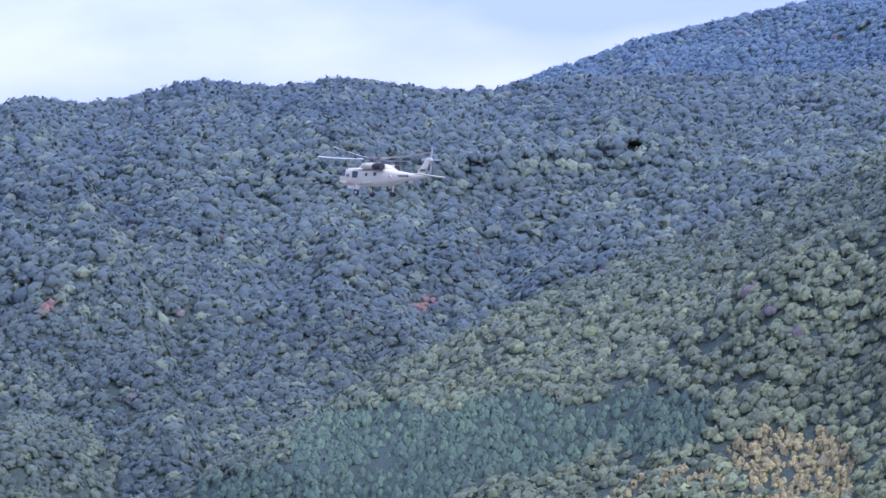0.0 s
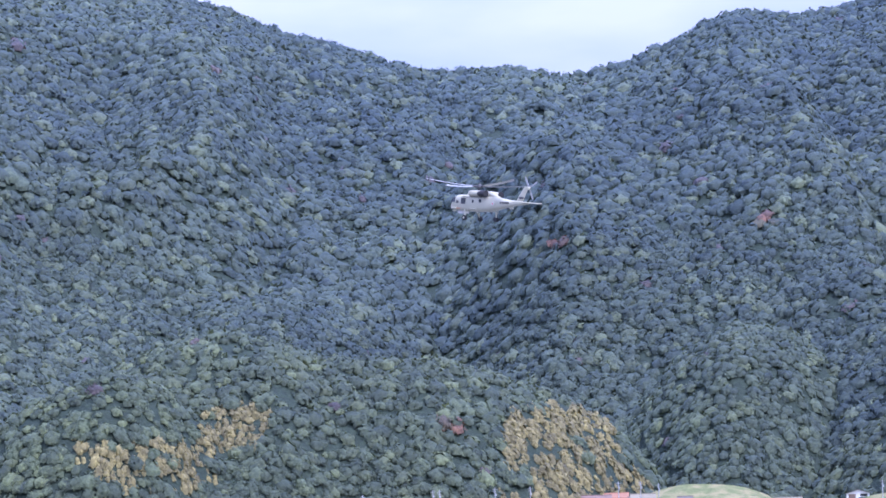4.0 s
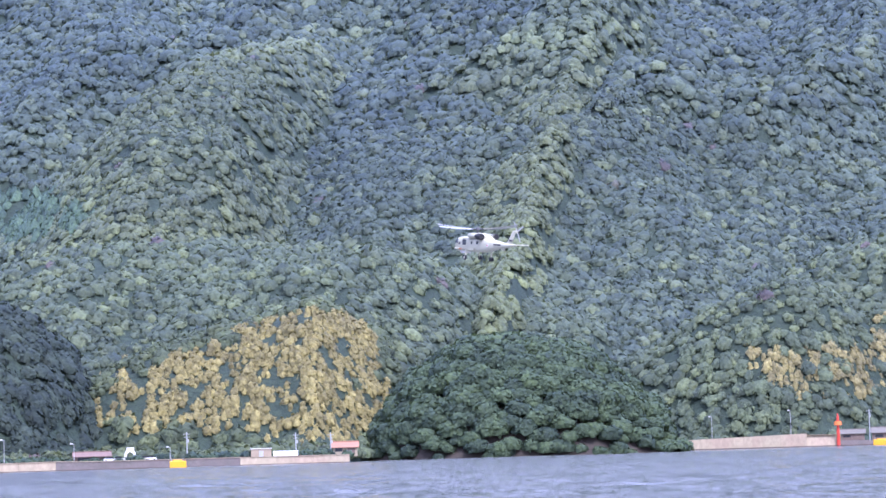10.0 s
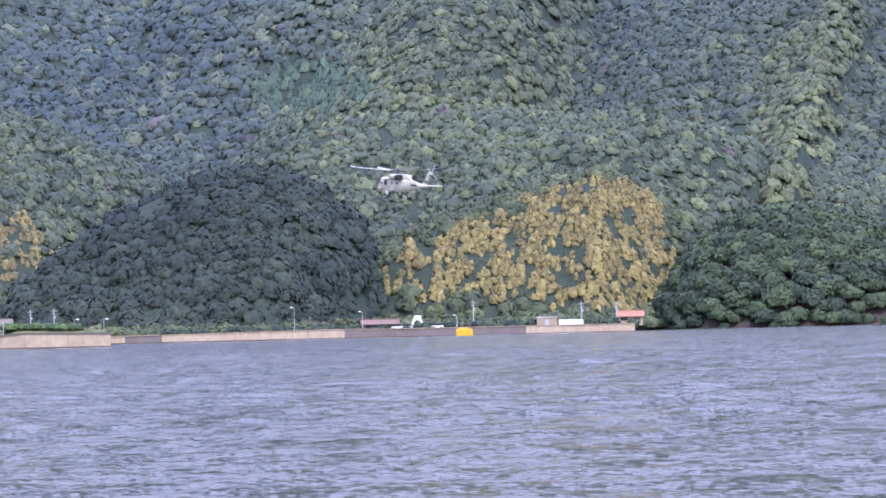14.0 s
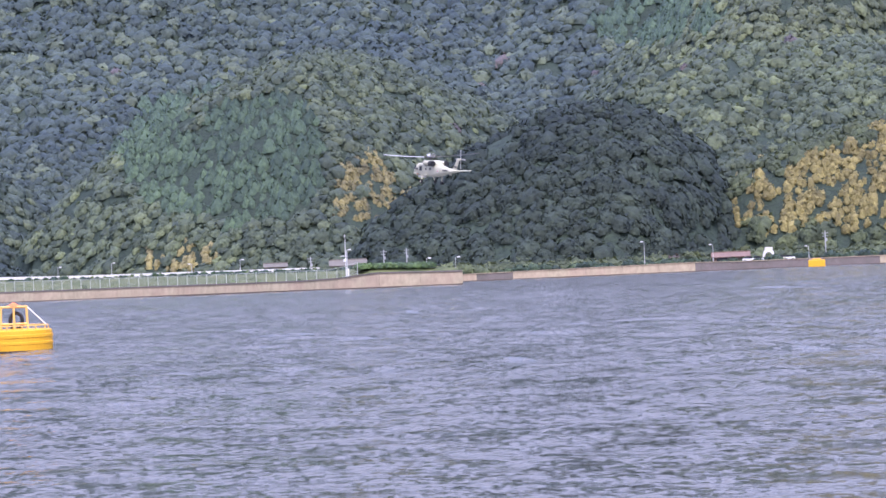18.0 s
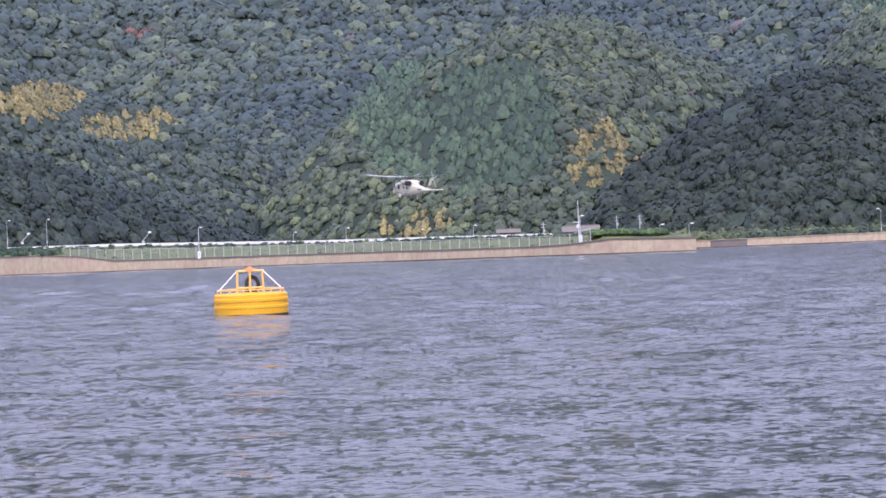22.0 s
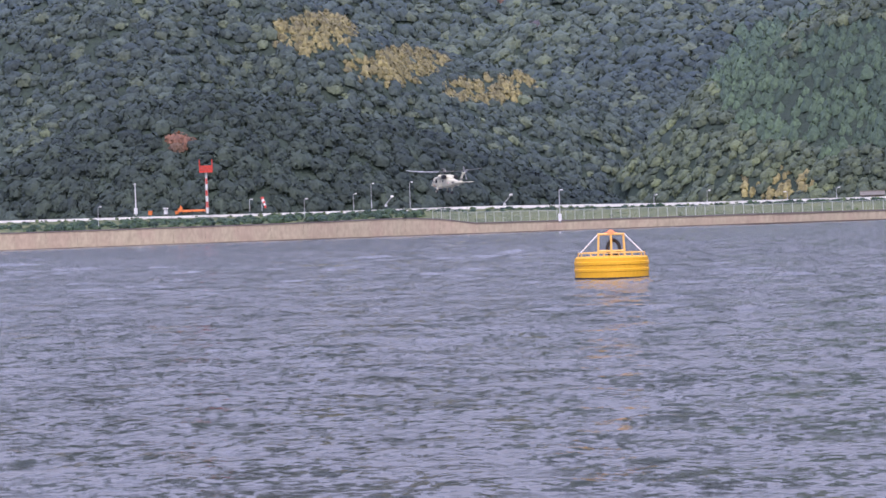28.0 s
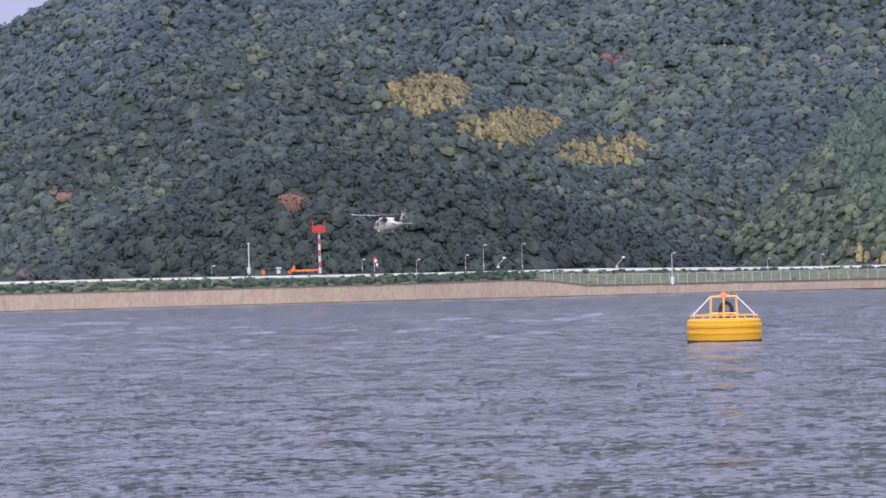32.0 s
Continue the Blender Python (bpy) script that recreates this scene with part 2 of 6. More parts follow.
HILLS = [
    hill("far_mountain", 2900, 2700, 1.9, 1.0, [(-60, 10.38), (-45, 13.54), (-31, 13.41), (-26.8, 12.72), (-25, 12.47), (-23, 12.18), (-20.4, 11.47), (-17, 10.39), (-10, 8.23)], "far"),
    hill("main_mountain", 2000, 1900, 2.0, 1.0, [(-70, 4.61), (-55, 8.265), (-40, 10.52), (-28.4, 11.05), (-26.2, 11.05), (-22.9, 11.28), (-21, 11.33), (-19.2, 11.14), (-17.8, 11.21), (-15.9, 11.57), (-14.1, 11.37),
         (-12.6, 11.64), (-10.3, 11.14), (-8.4, 11.29), (-6.5, 10.5), (-4.95, 10.01), (-3.1, 10.27), (-1.5, 10.18), (0.9, 10.95), (1.8, 11.1), (3.3, 11.75), (5.6, 12.3), (10, 12.7), (16, 12.2), (22, 11.3),
         (28, 10.6), (36, 10), (44, 9.2), (50, 8), (53, 6.7), (54.3, 6), (58, 4.5), (66, 3), (80, 1)], "main"),
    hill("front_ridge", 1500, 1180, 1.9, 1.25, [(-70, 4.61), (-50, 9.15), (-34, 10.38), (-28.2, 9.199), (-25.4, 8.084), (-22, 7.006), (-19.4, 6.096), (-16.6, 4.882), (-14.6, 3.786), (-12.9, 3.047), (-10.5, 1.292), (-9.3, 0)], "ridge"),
    hill("back_knoll", 1560, 1460, 1.6, 1.3, [(-23, 4.529), (-21, 5.783), (-19.4, 6.346), (-17.9, 6.562), (-16.7, 6.384), (-15.5, 5.356), (-14.2, 3.927), (-13, 2.299), (-12, 0.776)], "broad"),
    hill("low_knoll", 1330, 1280, 1.7, 1.4, [(-13.5, 0.8105), (-12.2, 1.881), (-10.8, 2.948), (-9.3, 3.814), (-8, 4.084), (-6.8, 3.356), (-5.5, 1.927), (-4.5, 0.6035)], "broad"),
    hill("peak_spur", 1800, 1450, 1.9, 1.15, [(-14.3, 1.5), (-13.4, 3.4), (-12.7, 4.9), (-11.7, 5.9), (-10.5, 7.5), (-9.4, 9.2), (-8.4, 10.5), (-7.3, 10.2), (-6, 9.6), (-4, 8.8), (-2, 7.6), (0.6, 6.1), (3.1, 5.0), (5, 3.8), (6.5, 2)], "main"),
    hill("dark_spur", 1900, 1500, 1.9, 1.1, [(-4, 8.8), (-2, 9.2), (0, 9.0), (1.9, 8.4), (3.5, 7.6), (5.8, 6.4), (7.7, 4.5), (8.5, 3.4), (9.5, 2.5), (10.3, 1)], "main"),
    hill("village_hill", 1090, 1060, 1.5, 1.5, [(-6.9, 0), (-6.1, 1.04), (-5.4, 1.924), (-4.3, 2.599), (-3.3, 2.976), (-1.4, 3.532), (0, 3.55), (1.1, 3.55), (2.4, 3.9), (3.8, 4.05), (5.5, 3.7), (7, 2.9), (8.5, 1.5), (9.5, 0)], "broad"),
    hill("round_hill", 1000, 985, 0.98, 1.7, [(2.6, 0), (3, 0.9), (3.5, 1.9), (4.9, 3.1), (6.3, 3.3), (7.6, 2.9), (8.6, 2.2), (9.5, 1.75), (10.6, 1), (11.5, 0.2)], "bamboo_mid"),
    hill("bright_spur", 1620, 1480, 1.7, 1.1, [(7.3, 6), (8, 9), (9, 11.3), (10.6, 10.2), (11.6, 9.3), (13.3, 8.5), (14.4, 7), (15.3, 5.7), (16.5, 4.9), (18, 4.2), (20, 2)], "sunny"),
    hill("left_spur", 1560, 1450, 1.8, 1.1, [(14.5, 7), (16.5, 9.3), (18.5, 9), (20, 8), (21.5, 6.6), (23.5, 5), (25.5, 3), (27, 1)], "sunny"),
    hill("mid_hill", 1180, 1080, 1.6, 1.35, [(8.5, 0.8), (10, 2.4), (11.5, 3.2), (14, 4.1), (17, 4.6), (18.9, 4.75), (21.8, 4.7), (23.5, 4.2), (25.5, 3), (27.5, 1.4)], "broad"),
    hill("bamboo_hill", 850, 820, 1.4, 1.5, [(13.4, 0.4), (14.5, 2.05), (15.7, 2.75), (16.7, 3.3), (17.6, 2.9), (18.6, 2.7), (19.9, 2.35), (21.5, 1.7), (22.6, 0.6)], "bamboo"),
    hill("dark_hill", 820, 790, 1.3, 1.7, [(21, 0), (21.5, 0.9), (22.2, 2.3), (23.2, 3.1), (24.5, 3.55), (26, 3.3), (27.6, 2.6), (28.6, 1.9), (29.7, 1.1), (30.4, 0.2)], "dark"),
    hill("cedar_hill", 1220, 1150, 1.7, 1.2, [(25.5, 2.5), (27, 3.6), (28.5, 4.3), (29.8, 4.8), (31.1, 4.95), (32.5, 4.6), (34, 3.85), (35.8, 2.75), (36.6, 2), (38, 0.7)], "cedar"),
    hill("yellow_spur", 1250, 1150, 1.8, 1.2, [(35.8, 0.4), (37.7, 2.3), (39.6, 3.05), (42, 3.9), (43.6, 4.5), (45.4, 5.2), (47.2, 5.9), (49, 5.6), (50.7, 4.9), (52.5, 4.2), (54.3, 3.6), (58, 2), (62, 0.5)], "yellow_crest"),
    hill("headland", 880, 860, 1.3, 1.7, [(37.6, 0.1), (39.2, 0.7), (41, 1.5), (42.9, 2.2), (44.8, 2.65), (46.7, 3), (48.7, 2.8), (50.2, 2.25), (51.6, 1.5), (53.1, 0.55), (54, 0.1)], "dark"),
]
SHORE = ([-80, 9.0, 12.9, 13.2, 15.5, 15.9, 27.0, 28.3, 31, 40, 55, 90], [925, 925, 850, 778, 778, 705, 705, 705, 715, 770, 790, 850])
APRON = ([27.9, 28.0, 36.5, 41, 45, 52, 60], [0, 728, 775, 804, 840, 914, 940])     # back edge of the air base
SLANT = {"bright_spur": 3.2, "left_spur": 3.6, "peak_spur": -3.0, "dark_spur": 2.6, "front_ridge": -2.0, "cedar_hill": -1.5, "yellow_spur": 2.5}
TREE = 0.0


def hill_height(h, k, az, d, x, y):
    f = (az - h["az"][0]) / (h["az"][-1] - h["az"][0])
    dist = h["d0"] + (h["d1"] - h["d0"]) * np.clip(f, 0, 1)
    az = az - np.clip((dist - d) / 420, 0, 1.2) * SLANT.get(h["name"], 0.0)
    el = sum(np.interp(az + o, h["az"], h["el"], left=-1, right=-1) for o in (-0.2, 0, 0.2)) / 3
    top = dist * np.tan(np.radians(el)) + EYE[2] - TREE
    run = np.maximum(np.maximum(top, 5) * h["steep"], 30)
    back = (dist - d) / run
    drift = az + (value_noise(az / 3, d / 160, k + 40) - 0.5) * 1.6
    fold = 0.62 * (1 - 2 * np.abs(2 * value_noise(drift * dist / 7400 + k * 7.3, d / 520 + k, k) - 1)) + 0.38 * (1 - 2 * np.abs(2 * value_noise(drift * dist / 2900 + k * 3.1, d / 300 + k, k + 9) - 1))
    fold2 = value_noise(x / 55, y / 55, k + 20) - 0.5
    mid = np.clip(back, 0, 1) * np.clip(1.0 - back, 0, 1) * 4
    z = np.where(d < dist, top * (1 - np.clip(back, 0, 1.3) ** h["bow"]), top * (1 - (np.clip(-back, 0, 2) / 1.6) ** 2))
    gully = 1 - 2 * np.abs(2 * value_noise(x / 190 + 9 * k, y / 230 + value_noise(x / 90, y / 90, k + 3), k + 60) - 1)
    small = 1 - 2 * np.abs(2 * value_noise(x / 62, y / 70, k + 70) - 1)
    z = z + mid * (top * 0.03 * fold + np.minimum(top * 0.2, 36) * gully + np.minimum(top * 0.06, 4.5) * (small + fold2))
    z = np.where(top > 0, z, -9)
    return z


def ground(az, d):
    """Height of the bare land, and the number of the hill it belongs to."""
    best = np.full(np.shape(az), 1.2)
    who = np.full(np.shape(az), -1)
    rad = np.radians(az)
    x, y = -np.sin(rad) * d, np.cos(rad) * d
    shape = np.shape(az)
    az, d, x, y, best, who = [np.ravel(q).copy() for q in (az, d, x, y, best, who)]
    for k, h in enumerate(HILLS):
        m = np.nonzero((az > h["az"][0] - 4) & (az < h["az"][-1] + 4) & (d > min(h["d0"], h["d1"]) - 1300) & (d < max(h["d0"], h["d1"]) + 900))[0]
        if not len(m):
            continue
        z = hill_height(h, k, az[m], d[m], x[m], y[m])
        up = z > best[m]
        best[m[up]] = z[up]
        who[m[up]] = k
    az, d, best, who = [np.reshape(q, shape) for q in (az, d, best, who)]
    shore = np.interp(az, *SHORE)
    best = np.where(d < shore, np.maximum(-4.0, (d - shore) * 0.6 - 0.5), best)
    who = np.where(d < shore, -2, who)
    return best, who


def sheet(name, az, d):
    A, D = np.meshgrid(az, d, indexing="ij")
    z, who = ground(A, D)
    z = z + np.where(who >= 0, 0.9, 0.0)          # the low growth under the crowns
    rad = np.radians(A)
    co = np.stack([-np.sin(rad) * D, np.cos(rad) * D, z], -1).reshape(-1, 3)
    n, m = A.shape
    i = (np.arange(n - 1)[:, None] * m + np.arange(m - 1)[None]).ravel()
    quads = np.stack([i, i + 1, i + m + 1, i + m], 1)
    return mesh_of(name, co, quads.ravel(), 4)


def mesh_of(name, co, corners, sides):
    me = bpy.data.meshes.new(name)
    me.vertices.add(len(co))
    me.vertices.foreach_set("co", np.ascontiguousarray(co, np.float32).ravel())
    me.loops.add(len(corners))
    me.loops.foreach_set("vertex_index", np.ascontiguousarray(corners, np.int32))
    k = len(corners) // sides
    me.polygons.add(k)
    me.polygons.foreach_set("loop_start", np.arange(k, dtype=np.int32) * sides)
    me.polygons.foreach_set("loop_total", np.full(k, sides, np.int32))
    me.update()
    me.validate()
    return me


land = new("ground", sheet("ground", np.concatenate([np.arange(-75, -34, 1.0), np.arange(-34, 59, 0.25), np.arange(59, 88.01, 1.0)]), np.concatenate([np.arange(560, 1300, 9), np.arange(1300, 3200, 18), np.arange(3200, 4801, 200)])))
land.data.materials.append(FOREST_FLOOR)
tagged(land, "dark forest soil of the hills and shore", "ground", kind="structure")


# ---- woods ----
def leaf_crown(n, leaf, seed, lobes=6, flat=0.85, shape="dome", rows=3, round_=8):
    """A crown: a lobed body of foliage, and n loose leaf sprays that break its outline. shape: dome, cone or plume."""
    rnd = np.random.RandomState(seed)
    lump = rnd.normal(size=(lobes, 3))
    lump[:, 2] = np.abs(lump[:, 2]) * 0.9 + 0.1
    lump /= np.linalg.norm(lump, axis=1)[:, None]

    def skin(d, spread):
        lift = np.clip((d @ lump.T - 0.55) / 0.45, 0, 1).max(1)
        r = 0.70 + 0.34 * lift + spread * rnd.normal(size=len(d))
        c = d * r[:, None] * np.array([1, 1, flat])
        if shape == "cone":
            c[:, :2] *= np.clip(1.1 - c[:, 2:] / 0.95, 0.06, 1.15)
        elif shape == "plume":
            c[:, :2] *= 0.8 + 0.25 * np.sin(c[:, 2:] * 6 + seed)
        return c

    ring = [(a, e) for k, e in enumerate(np.linspace(-0.35, 0.95 if rows > 2 else 0.5, rows)) for a in (np.arange(round_) + 0.5 * (k % 2)) * 2 * math.pi / round_]
    bd = np.array([(math.cos(a) * math.cos(e), math.sin(a) * math.cos(e), math.sin(e)) for a, e in ring] + [(0, 0, 1)])
    body = skin(bd + 0.07 * rnd.normal(size=bd.shape), 0.03) * 0.93
    q, top = round_, rows * round_
    bt = [t for k in range(rows - 1) for i in range(q) for t in ((k * q + i, k * q + (i + 1) % q, k * q + q + i), (k * q + (i + 1) % q, k * q + q + (i + 1) % q, k * q + q + i))] + [(top - q + i, top - q + (i + 1) % q, top) for i in range(q)]
    bt = np.array(bt)
    bn = np.zeros(body.shape)
    f = np.cross(body[bt[:, 1]] - body[bt[:, 0]], body[bt[:, 2]] - body[bt[:, 0]])
    for k in range(3):
        np.add.at(bn, bt[:, k], f)
    bn /= np.linalg.norm(bn, axis=1)[:, None]
    d = rnd.normal(size=(n, 3))
    d[:, 2] = np.abs(d[:, 2]) * 1.1 - 0.25
    d /= np.linalg.norm(d, axis=1)[:, None]
    c = skin(d, 0.03) * 1.01
    nor = d + 0.45 * rnd.normal(size=(n, 3)) + np.array([0, 0, 0.2])
    nor /= np.linalg.norm(nor, axis=1)[:, None]
    t = np.cross(nor, rnd.normal(size=(n, 3)))
    t /= np.linalg.norm(t, axis=1)[:, None]
    u = np.cross(nor, t)
    s = leaf * (0.6 + 0.8 * rnd.rand(n))[:, None]
    co = np.stack([c + t * s, c - t * s * 0.55 + u * s * 0.8, c - t * s * 0.45 - u * s * 0.8], 1).reshape(-1, 3)
    out = d + np.array([0, 0, 0.2]) + 0.25 * rnd.normal(size=(n, 3))
    out /= np.linalg.norm(out, axis=1)[:, None]
    return np.concatenate([body, co]), np.concatenate([bt, np.arange(3 * n).reshape(-1, 3) + len(body)]), np.concatenate([bn, np.repeat(out, 3, 0)])


NEAR_CROWNS = [leaf_crown(40, 0.2, 100 + s, 9, rows=2, round_=7) for s in range(16)]
NEAR_CONES = [leaf_crown(40, 0.17, 140 + s, 9, 1.0, "cone", 3, 7) for s in range(8)]
NEAR_PLUMES = [leaf_crown(24, 0.27, 160 + s, 9, 1.0, "plume", 3, 7) for s in range(8)]
MID_CROWNS = [leaf_crown(26, 0.23, 400 + s, 8, rows=2, round_=6) for s in range(16)]
MID_CONES = [leaf_crown(20, 0.2, 440 + s, 7, 1.0, "cone", 3, 6) for s in range(8)]
MID_PLUMES = [leaf_crown(18, 0.28, 460 + s, 7, 1.0, "plume", 3, 6) for s in range(8)]
FAR_CROWNS = [leaf_crown(13, 0.27, 500 + s, 7, rows=2, round_=6) for s in range(16)]
FINE_CROWNS = [leaf_crown(250, 0.14, 200 + s, 12, rows=3, round_=10) for s in range(10)]
BUSHES = [leaf_crown(60, 0.2, 600 + s, 6, rows=3, round_=8) for s in range(10)]
TUFTS = [leaf_crown(24, 0.4, 300 + s, 3, rows=2, round_=5) for s in range(8)]


def plant(name, label, crowns, place, size, stretch, tint, category="trees", haze=0.12, lean=None):
    """One object of many crowns. place: n x 3, size and stretch: n, tint: n x 3; haze: weight of the blue sheen that
    imitates haze; lean: n x 3, the way the slope faces.
    """
    n = len(place)
    rnd = np.random.RandomState(len(name) * 7 + n)
    pick = rnd.randint(len(crowns), size=n)
    cos, tris, cols, outs, hazes, total = [], [], [], [], [], 0
    haze = np.broadcast_to(haze, n)
    for c, (co, tri, out) in enumerate(crowns):
        m = np.nonzero(pick == c)[0]
        if not len(m):
            continue
        a = rnd.rand(len(m)) * 2 * math.pi
        ca, sa = np.cos(a)[:, None], np.sin(a)[:, None]
        x = (co[None, :, 0] * ca - co[None, :, 1] * sa) * size[m, None]
        y = (co[None, :, 0] * sa + co[None, :, 1] * ca) * size[m, None]
        z = co[None, :, 2] * (size * stretch)[m, None]
        if lean is not None:         # crowns on a slope sit along it
            q = lean[m] / np.maximum(lean[m][:, 2:], 0.3)
            z = z - 0.35 * (q[:, 0:1] * x + q[:, 1:2] * y)
        cos.append((np.stack([x, y, z], -1) + place[m][:, None, :]).reshape(-1, 3))
        turned = np.stack([out[None, :, 0] * ca - out[None, :, 1] * sa, out[None, :, 0] * sa + out[None, :, 1] * ca, np.repeat(out[None, :, 2], len(m), 0)], -1)
        if lean is not None:
            turned = turned * 0.75 + lean[m][:, None, :] * 0.42
            turned /= np.linalg.norm(turned, axis=2)[:, :, None]
        outs.append(turned.reshape(-1, 3))
        tris.append((tri[None] + (np.arange(len(m)) * len(co))[:, None, None] + total).reshape(-1, 3))
        cols.append(np.repeat(tint[m], len(co), 0))
        hazes.append(np.repeat(haze[m], len(co))[:, None])
        total += len(m) * len(co)
    cos, tris, outs, cols, hazes = [np.concatenate(q) for q in (cos, tris, outs, cols, hazes)]
    # leaves show their outer side and share the round of their crown
    a, b, c = [cos[tris[:, k]] for k in range(3)]
    away = (np.cross(b - a, c - a) * outs[tris[:, 0]]).sum(1) < 0
    tris[away] = tris[away][:, ::-1]
    me = mesh_of(name, cos, tris.ravel(), 3)
    me.attributes.new("custom_normal", "FLOAT_VECTOR", "POINT").data.foreach_set("vector", outs.astype(np.float32).ravel())
    me.color_attributes.new("tint", "FLOAT_COLOR", "POINT").data.foreach_set("color", np.concatenate([cols, hazes], 1).astype(np.float32).ravel())
    me.materials.append(LEAF)
    return tagged(new(name, me), label, category, kind="stuff")


GREEN = np.array([0.105, 0.126, 0.052])
DARK = np.array([0.050, 0.064, 0.036])
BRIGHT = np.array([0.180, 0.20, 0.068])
CEDAR = np.array([0.088, 0.128, 0.052])
BAMBOO = np.array([0.30, 0.255, 0.085])
# darker and slightly bluer than GREEN
DEEP_GREEN = np.array([0.072, 0.089, 0.049])
# blue of the far mountain's haze, mixed into its leaf colour
HAZED_GREEN = np.array([0.07, 0.10, 0.085])
RUST = np.array([0.13, 0.10, 0.075])


def patch(az, el, spots):
    """How far a bearing and elevation lie inside any of the oval patches (a, e, half width, half height)."""
    out = np.zeros(len(az))
    for a, e, w, h in spots:
        out = np.maximum(out, 1.25 - ((az - a) / w) ** 2 - ((el - e) / h) ** 2)
    return np.clip(out * 1.6, 0, 1)


# stands of yellow bamboo on the hillsides
BAMBOO_SPOTS = [(-22.8, 1.7, 2.0, 0.8), (-25.5, 2.2, 1.6, 1.1), (-15.4, 1.4, 0.9, 0.35), (-17.0, 1.5, 0.3, 0.25), (-4.0, 1.7, 1.4, 1.0), (-4.4, 0.9, 1.7, 0.5), (5.0, 1.65, 1.7, 0.55), (3.2, 2.4, 0.9, 0.5), (6.5, 2.0, 0.5, 0.35),
                (16.9, 2.4, 1.6, 0.85), (18.6, 1.5, 1.9, 1.0), (20.5, 1.6, 1.3, 0.7), (16.0, 1.0, 1.5, 0.6), (30.0, 2.1, 0.7, 0.9), (34.3, 0.75, 0.9, 0.35), (29.2, 1.4, 0.4, 0.6),
                (44.6, 4.5, 0.9, 0.45), (42.7, 3.75, 1.2, 0.4), (40.6, 3.1, 1.2, 0.3)]
CEDAR_SPOTS = [(-14.0, 1.9, 2.6, 1.1), (-16.5, 3.0, 2.4, 1.2), (-19.5, 3.4, 2.2, 1.1), (-22.5, 3.6, 1.6, 0.8), (33.0, 2.8, 2.6, 1.6), (23.2, 5.6, 1.6, 0.6)]
RED_SPOTS = [(-4.2, 6.5, 0.25, 0.25), (9.95, 5.95, 0.22, 0.12), (-1.1, 2.6, 0.2, 0.15), (-9.0, 6.7, 0.2, 0.15), (-17.5, 6.4, 0.35, 0.2), (-1.7, 2.3, 0.25, 0.2), (47.6, 2.35, 0.5, 0.3), (53, 2.5, 0.2, 0.15), (40.3, 5.2, 0.3, 0.15)]


def cedar_at(az, el, x, z):
    wob = (value_noise(x / 45, z / 25, 77) - 0.5) * 0.9 + (value_noise(x / 14, z / 9, 78) - 0.5) * 0.5
    p = patch(az, el, CEDAR_SPOTS)
    return (p + wob * 1.2 > 0.5) & (p > 0.02)


def bamboo_at(az, el, x, z, kind):
    """Where bamboo grows: in ragged groves inside the patches."""
    wob = (value_noise(x / 45, z / 25, 77) - 0.5) * 1.2 + (value_noise(x / 14, z / 9, 78) - 0.5) * 1.3 + (lattice(np.round(x), np.round(z * 3), 8) - 0.5) * 0.6
    p = patch(az, el, BAMBOO_SPOTS)
    return (p * 0.9 + wob > 0.42) & (p > 0.02) & ~np.isin(kind, ["main", "far", "sunny", "dark"])


def colours(az, el, x, z, kind, mark, ced, bam):
    """Leaf tint, tree by tree."""
    chance = lattice(mark * 53, mark * 71, 7)
    tone = (0.78 + 0.44 * lattice(mark * 91, mark * 37, 6)) * (0.8 + 0.4 * value_noise(x / 60, z / 40, 79))
    c = np.where((kind == "dark")[:, None], DARK, GREEN)
    mix = np.clip(value_noise(x / 140, z / 90, 63) * 1.6 - 0.3, 0, 1)[:, None]
    c = np.where((kind == "main")[:, None], DEEP_GREEN * (1 - mix * 0.6) + GREEN * mix * 0.6, c)
    c = np.where((kind == "far")[:, None], HAZED_GREEN, c)
    # sunlit spurs and front ridge: the sun's brightening is put into the leaf colour
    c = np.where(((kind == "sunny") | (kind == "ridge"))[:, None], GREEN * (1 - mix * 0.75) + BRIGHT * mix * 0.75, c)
    c = np.where((kind == "yellow_crest")[:, None], DEEP_GREEN * 1.05, c)
    c = np.where(((chance < 0.16) & (kind != "dark"))[:, None], c * 0.75 + BRIGHT * 0.4, c)
    c = np.where(((chance > 0.997) & (kind != "dark"))[:, None], RUST, c)
    c = np.where(ced[:, None], CEDAR, c)
    c = np.where(bam[:, None], BAMBOO, c)
    red = patch(az, el, RED_SPOTS)[:, None] * (lattice(mark * 17, mark * 29, 3) > 0.35)[:, None] * 0.75
    return (c * (1 - red) + np.array([0.27, 0.12, 0.055]) * red) * tone[:, None]


rng = np.random.RandomState(4)
woods_az = np.arange(-34, 59.6, 0.1)
woods_d = 690 * 1.0024 ** np.arange(0, 640)
WA, WD = np.meshgrid(woods_az, woods_d, indexing="ij")
WZ, WHO = ground(WA, WD)
# the way the slopes face
gl = -np.gradient(WZ, axis=0) / (np.radians(0.1) * WD)
gd = np.gradient(WZ, axis=1) / np.gradient(WD, axis=1)
gl, gd = [(q + np.roll(q, 2, 0) + np.roll(q, -2, 0) + np.roll(q, 2, 1) + np.roll(q, -2, 1)) / 5 for q in (np.clip(gl, -1.6, 1.6), np.clip(gd, -1.0, 1.8))]
wr_ = np.radians(WA)
FACING = np.stack([-(gl * np.cos(wr_) - gd * np.sin(wr_)), -(gl * np.sin(wr_) + gd * np.cos(wr_)), np.ones(WA.shape)], -1)
FACING /= np.linalg.norm(FACING, axis=2)[:, :, None]
